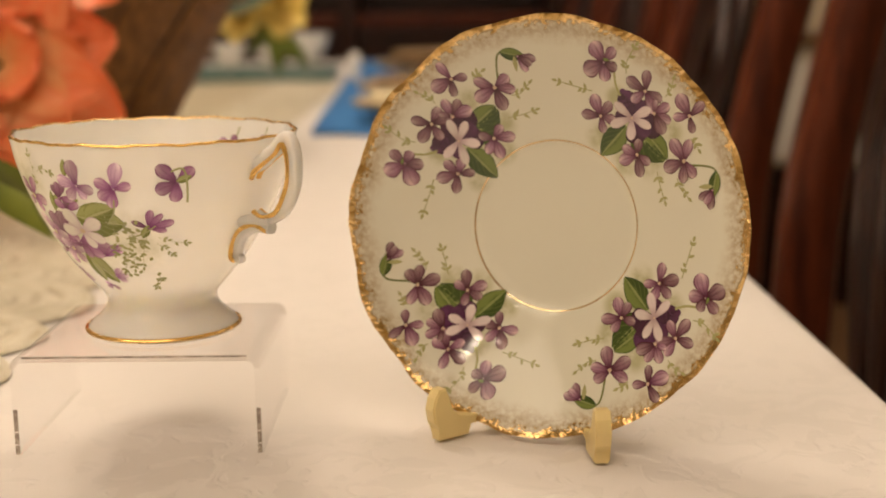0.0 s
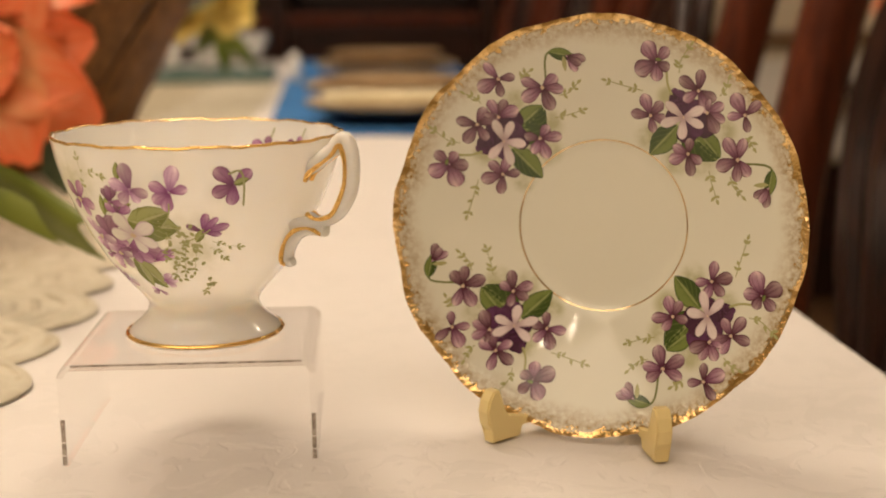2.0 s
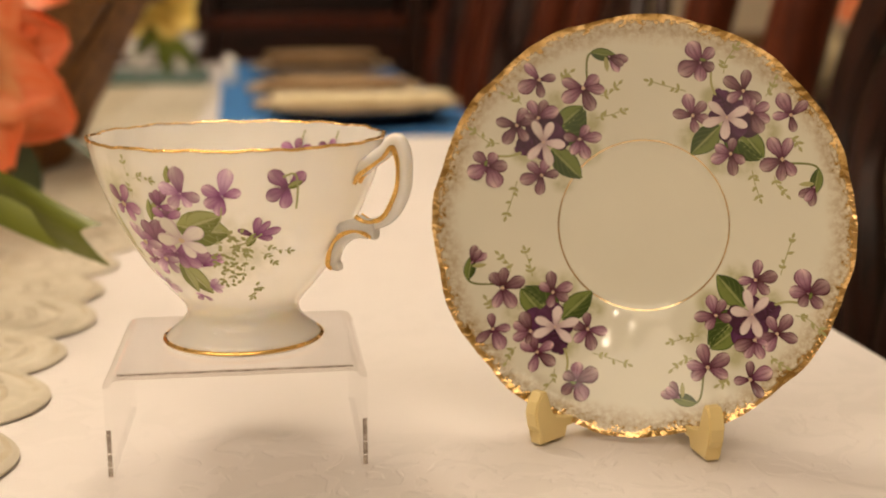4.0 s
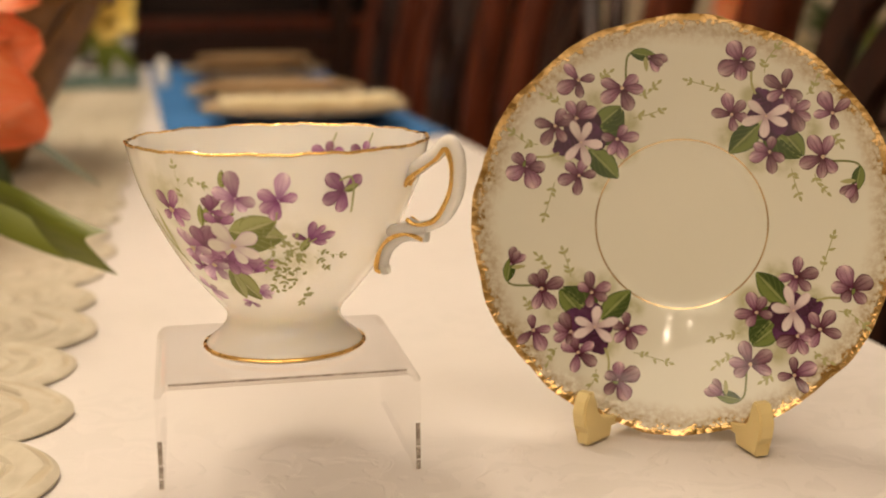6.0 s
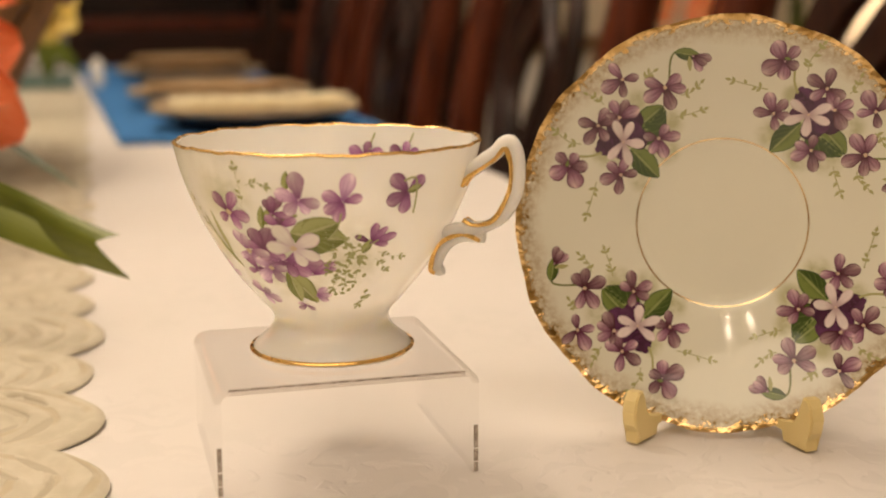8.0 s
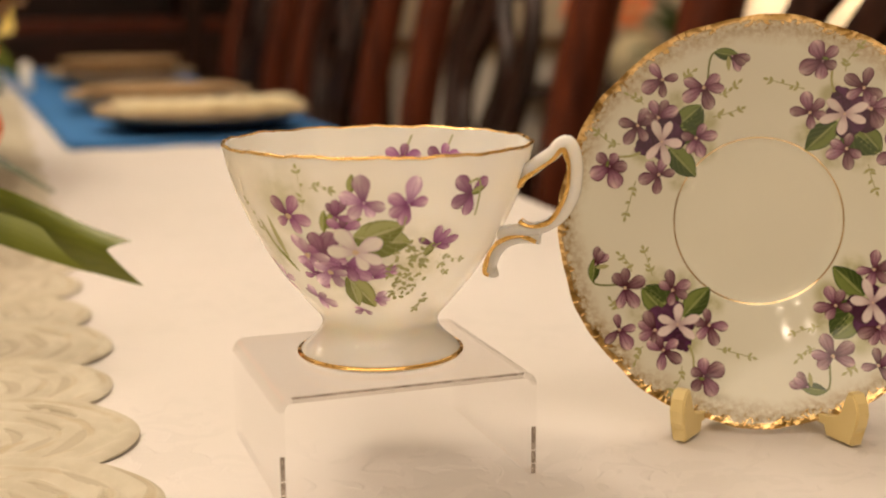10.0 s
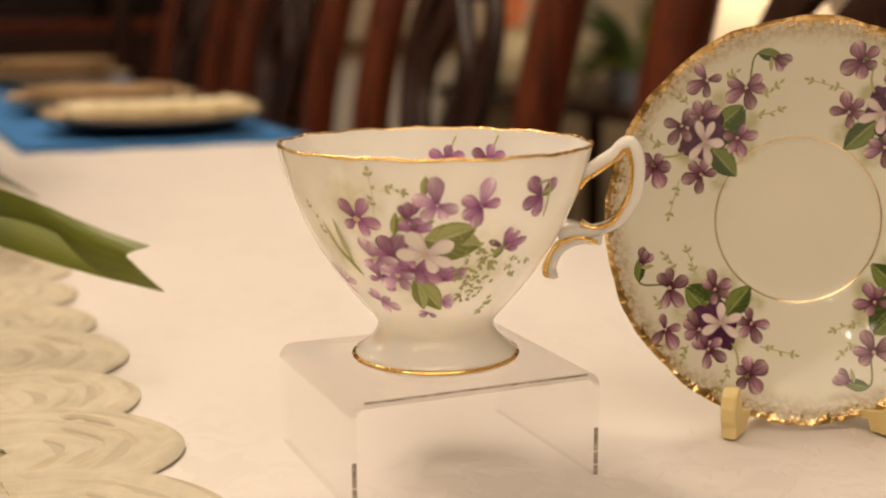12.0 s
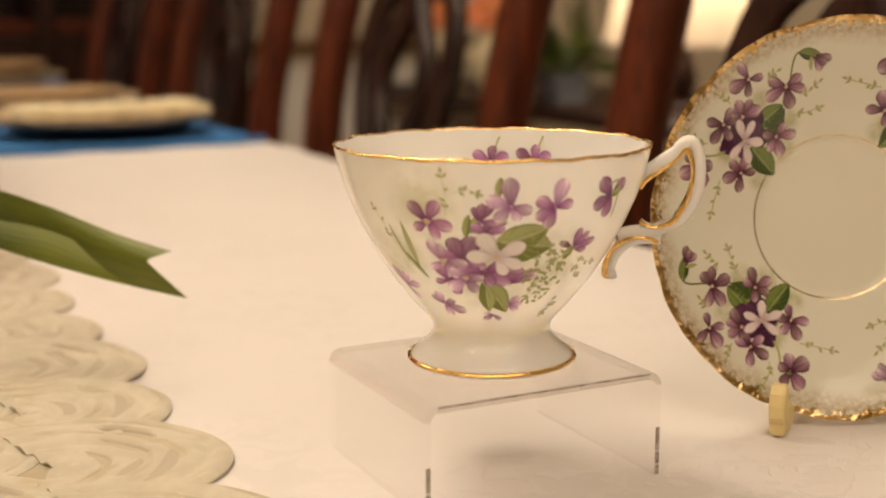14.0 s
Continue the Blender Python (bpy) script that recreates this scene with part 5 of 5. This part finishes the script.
def dining_chair():
    """Carved mahogany chair; its own y runs along the back, its back leans towards +x."""
    c = thing("dining_chair", label="dark carved mahogany dining chair tucked against the table", category="chair", group="chairs along the table")

    def back(z):
        return 0.335 + 0.05 * max(0, z + 0.30) ** 1.0 * 1.0 + 0.25 * max(0.0, z) ** 1.25
    for y in (-0.205, 0.205):
        line = [Vector((back(z) + (0.09 * ((-0.30 - z) / 0.45) ** 1.5 if z < -0.30 else 0), y * (1 + 0.12 * max(0, z)), z)) for z in [ZF + (0.26 - ZF) * k / 30 for k in range(31)]]
        bm = bmesh.new()
        sweep(bm, line, lambda t: 0.036 + 0.010 * t, lambda t: 0.044 - 0.006 * t, Vector((0, 1, 0)), 12, 0.6)
        part("back_post", bm, "red_wood", c)
    bm = bmesh.new()
    crest = smooth_line([(back(0.25) + 0.004, -0.25, 0.255), (back(0.25), -0.20, 0.275), (back(0.26), -0.08, 0.268), (back(0.28), 0, 0.29), (back(0.26), 0.08, 0.268), (back(0.25), 0.20, 0.275), (back(0.25) + 0.004, 0.25, 0.255)], 40)
    sweep(bm, crest, lambda t: 0.045 + 0.012 * math.sin(math.pi * t), 0.026, Vector((0, 0, 1)), 12, 0.8)
    part("crest_rail", bm, "mahogany", c)

    def at(y, z):
        return (back(z) - 0.004, y, z)
    # pierced splat: outer straps, inner loop, upper scrolls
    for sign in (-1, 1):
        bm = bmesh.new()
        splat_line(bm, [at(sign * 0.045, -0.24), at(sign * 0.055, -0.16), at(sign * 0.050, -0.08), at(sign * 0.075, 0.0), at(sign * 0.098, 0.075), at(sign * 0.085, 0.14), at(sign * 0.040, 0.19), at(sign * 0.06, 0.26)], 0.018, lambda t: 0.040 - 0.008 * math.sin(math.pi * t))
        part("splat_strap", bm, "mahogany", c)
        bm = bmesh.new()
        splat_line(bm, [at(sign * 0.004, -0.22), at(sign * 0.012, -0.10), at(sign * 0.028, 0.0), at(sign * 0.050, 0.05), at(sign * 0.048, 0.09), at(sign * 0.022, 0.125), at(sign * 0.004, 0.16), at(sign * 0.03, 0.22), at(sign * 0.012, 0.265)], 0.020, lambda t: 0.030)
        part("splat_loop", bm, "mahogany", c)
        bm = bmesh.new()
        splat_line(bm, [at(sign * (0.055 + 0.022 * math.cos(a) * (1 - a / 12)), 0.165 + 0.022 * math.sin(a) * (1 - a / 12)) for a in [k * 0.7 for k in range(13)]], 0.022, 0.010)
        part("carved_scroll", bm, "mahogany", c)
    bm = bmesh.new()
    box(bm, (back(-0.24) - 0.016, -0.09, -0.285), (back(-0.24) + 0.012, 0.09, -0.235), 0.006)
    part("splat_shoe", bm, "mahogany", c)
    bm = bmesh.new()
    box(bm, (-0.10, -0.235, -0.30), (0.345, 0.235, -0.265), 0.012, 3)
    part("seat", bm, "cabinet", c, "dark padded seat")
    for lo, hi in (((-0.10, -0.235, -0.37), (0.34, -0.21, -0.30)), ((-0.10, 0.21, -0.37), (0.34, 0.235, -0.30)), ((-0.105, -0.235, -0.37), (-0.08, 0.235, -0.30)), ((0.32, -0.21, -0.37), (0.345, 0.21, -0.30))):
        boxed("seat_rail", lo, hi, "mahogany", c, 0.004)
    for y in (-0.215, 0.215):
        bm = bmesh.new()
        sweep(bm, smooth_line([(-0.085, y, -0.30), (-0.095, y, -0.45), (-0.08, y, -0.62), (-0.095, y, ZF)], 20), lambda t: 0.05 - 0.022 * t, lambda t: 0.05 - 0.022 * t, Vector((0, 1, 0)), 12, 0.8)
        part("front_leg", bm, "mahogany", c)
    return c


first = dining_chair()
first.matrix_world = pose(0.0, 0.836, 0)
for y in (0.226, 1.446, 2.056):
    copy_thing(first, pose(0.0, y, 0))


# ---- the far cabinet and the side of the room ----
def china_cabinet():
    c = thing("china_cabinet", (0, 3.10, 0), label="dark mahogany cabinet with shelves behind the table", category="cabinet")
    x0, x1 = -1.3, 0.95
    boxed("back_panel", (x0, 0.34, ZF), (x1, 0.37, 1.2), "cabinet", c, 0)
    for x in (x0, -0.186, 0.38, x1 - 0.05):
        boxed("upright", (x, 0.0, ZF), (x + 0.05, 0.34, 1.2), "mahogany", c, 0.004)
    for z in (-0.72, -0.42, -0.12, 0.085, 0.42, 0.75, 1.15):
        # the lit look of the two shelves near table height is put in as redder wood
        boxed("shelf", (x0 + 0.01, 0.012, z - 0.014), (x1 - 0.01, 0.34, z + 0.014), "red_wood" if abs(z) < 0.13 else "mahogany", c, 0.003)
    for a, b in ((x0 + 0.05, -0.19), (-0.13, 0.375), (0.435, x1 - 0.05)):
        boxed("cabinet_door", (a, -0.006, -0.71), (b, 0.011, -0.16), "cabinet", c, 0.004)
        boxed("drawer", (a, -0.006, -0.10), (b, 0.011, 0.066), "cabinet", c, 0.004)
    return c


china_cabinet()


def cream_sideboard():
    s = thing("cream_sideboard", (1.25, 3.28, 0), label="cream painted sideboard with brown top over an added dark base", category="sideboard")
    boxed("body", (-0.28, -0.02, -0.34), (0.55, 0.30, 0.0), "wall", s, 0.004)
    # dark box added below the cream body to darken the lower half
    boxed("base", (-0.29, -0.03, ZF), (0.56, 0.30, -0.343), "cabinet", s, 0.004, "added dark box")
    boxed("top", (-0.31, -0.06, 0.0), (0.58, 0.31, 0.03), "floor", s, 0.006)
    for a, b in ((-0.26, 0.12), (0.15, 0.53)):
        boxed("door_panel", (a, -0.034, -0.32), (b, -0.021, -0.04), "ceiling", s, 0.003)
    return s


cream_sideboard()


def side_table():
    s = thing("side_table", (1.55, 2.35, 0), label="dark wooden side table by the wall", category="side table")
    boxed("top", (-0.20, -0.95, -0.13), (0.42, 1.0, -0.10), "mahogany", s, 0.006)
    for x in (-0.16, 0.38):
        for y in (-0.9, 0.95):
            boxed("leg", (x - 0.02, y - 0.02, ZF), (x + 0.02, y + 0.02, -0.13), "mahogany", s, 0.004)
    return s


side_table()


def table_lamp():
    l = thing("table_lamp", (1.56, 1.97, -0.10), label="table lamp with a white cloth shade", category="lamp")
    bm = bmesh.new()
    turned(bm, [(0.001, 0.0), (0.07, 0.0), (0.07, 0.012), (0.025, 0.03), (0.035, 0.07), (0.03, 0.10), (0.015, 0.15), (0.010, 0.20), (0.001, 0.20)], 28)
    part("base", bm, "mahogany", l, "turned added dark box")
    bm = bmesh.new()
    turned(bm, [(0.175, 0.15), (0.11, 0.40), (0.106, 0.40), (0.171, 0.15)], 40)
    part("shade", bm, "shade", l, "white cloth shade")
    return l


table_lamp()
point_lamp("table_lamp_bulb_light", (1.56, 1.97, 0.20), 6, 0.03)


def potted_plant(place, seed, tall, label):
    rng = random.Random(seed)
    p = thing("potted_plant", place, label=label, category="plant", group="potted plants on the side table")
    bm = bmesh.new()
    turned(bm, [(0.001, 0.0), (0.045, 0.0), (0.06, 0.07), (0.064, 0.075), (0.058, 0.075), (0.05, 0.06), (0.001, 0.055)], 24)
    part("pot", bm, "grey_blue", p)
    for k in range(26):
        a, e = rng.uniform(0, math.tau), rng.uniform(0.25, 1.3)
        way = Vector((math.cos(a) * math.cos(e), math.sin(a) * math.cos(e), math.sin(e)))
        bm = bmesh.new()
        petal(bm, Vector((0, 0, 0.06)) + way * rng.uniform(0, 0.06), way, (0, 0, 1) if e < 1 else (1, 0, 0), tall * rng.uniform(0.6, 1.1), 0.045, 0.4, 0.04, k, 8, 5)
        part("leaf", bm, "green" if k % 3 else "dark_green", p)
    return p


potted_plant((1.50, 2.34, -0.10), 4, 0.20, "leafy green plant in a grey-blue pot")
potted_plant((1.62, 2.58, -0.10), 9, 0.17, "small leafy plant in a grey-blue pot")


def vase_of_flowers(y, seed):
    v = thing("flower_vase", (1.55, y, -0.10), label="peach ceramic vase on the side table", category="vase", group="vases on the side table")
    bm = bmesh.new()
    turned(bm, [(0.001, 0.0), (0.04, 0.0), (0.075, 0.06), (0.07, 0.11), (0.035, 0.15), (0.045, 0.17), (0.04, 0.17), (0.03, 0.15), (0.001, 0.10)], 28)
    part("body", bm, "napkin", v)
    bloom("orange_flower", (1.53, y, 0.115), (-0.7, -0.6, 0.3), 0.06, "orange", seed, [(5, 0.6, 0.4), (7, 1.0, 1.1)], [(1.55, y, 0.02), (1.55, y, 0.07), (1.53, y, 0.115)], label="orange silk flower in the peach vase", category="flower")


vase_of_flowers(2.80, 31)
vase_of_flowers(3.10, 37)


def chandelier():
    c = thing("chandelier", CHANDELIER, label="brass six-armed chandelier over the table", category="chandelier")
    bm = bmesh.new()
    turned(bm, [(0.001, -0.05), (0.03, -0.02), (0.045, 0.02), (0.02, 0.06), (0.012, 0.2), (0.008, ZC - CHANDELIER[2])], 20)
    part("stem", bm, "brass", c)
    for k in range(6):
        a = k * math.tau / 6 + 0.3
        d = Vector((math.cos(a), math.sin(a), 0))
        bm = bmesh.new()
        sweep(bm, smooth_line([d * 0.03, d * 0.12 + Vector((0, 0, -0.05)), d * 0.22 + Vector((0, 0, -0.02)), d * 0.24 + Vector((0, 0, 0.05))], 16), 0.012, 0.012, Vector((-d.y, d.x, 0)), 8, 1.0)
        part("arm", bm, "brass", c)
    return c


chandelier()


def lamp_trims():
    """Made-up round metal trims, one round each unseen lamp's lens."""
    for x, y, wide, watts in GLINT_FILL_LAMPS:
        d = thing("ceiling_downlight", (x, y, ZC), label="white metal trim added round an unseen ceiling lamp", category="ceiling light", group="downlights in the ceiling")
        bm = bmesh.new()
        r = wide / 2
        turned(bm, [(r + 0.004, 0.0), (r + 0.022, 0.0), (r + 0.022, -0.004), (r + 0.016, -0.010), (r + 0.008, -0.014), (r + 0.004, -0.012), (r + 0.004, 0.0)], 40)
        part("trim_ring", bm, "ceiling", d)


lamp_trims()


def ceiling_fill_frame():
    """The frame put round the added fill lamp."""
    x, y, long, deep = FILL_LIGHT
    d = thing("ceiling_light", (x, y, ZC), label="white metal frame round an added fill lamp on the ceiling", category="ceiling light")
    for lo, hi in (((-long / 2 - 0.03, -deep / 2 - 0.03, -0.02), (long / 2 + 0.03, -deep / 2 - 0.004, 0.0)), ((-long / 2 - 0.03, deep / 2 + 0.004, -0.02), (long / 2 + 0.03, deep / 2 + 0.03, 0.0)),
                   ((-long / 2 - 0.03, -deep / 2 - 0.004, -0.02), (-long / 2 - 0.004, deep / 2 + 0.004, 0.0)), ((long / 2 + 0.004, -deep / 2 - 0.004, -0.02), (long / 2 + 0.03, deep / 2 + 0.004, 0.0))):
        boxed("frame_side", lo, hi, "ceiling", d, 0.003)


ceiling_fill_frame()
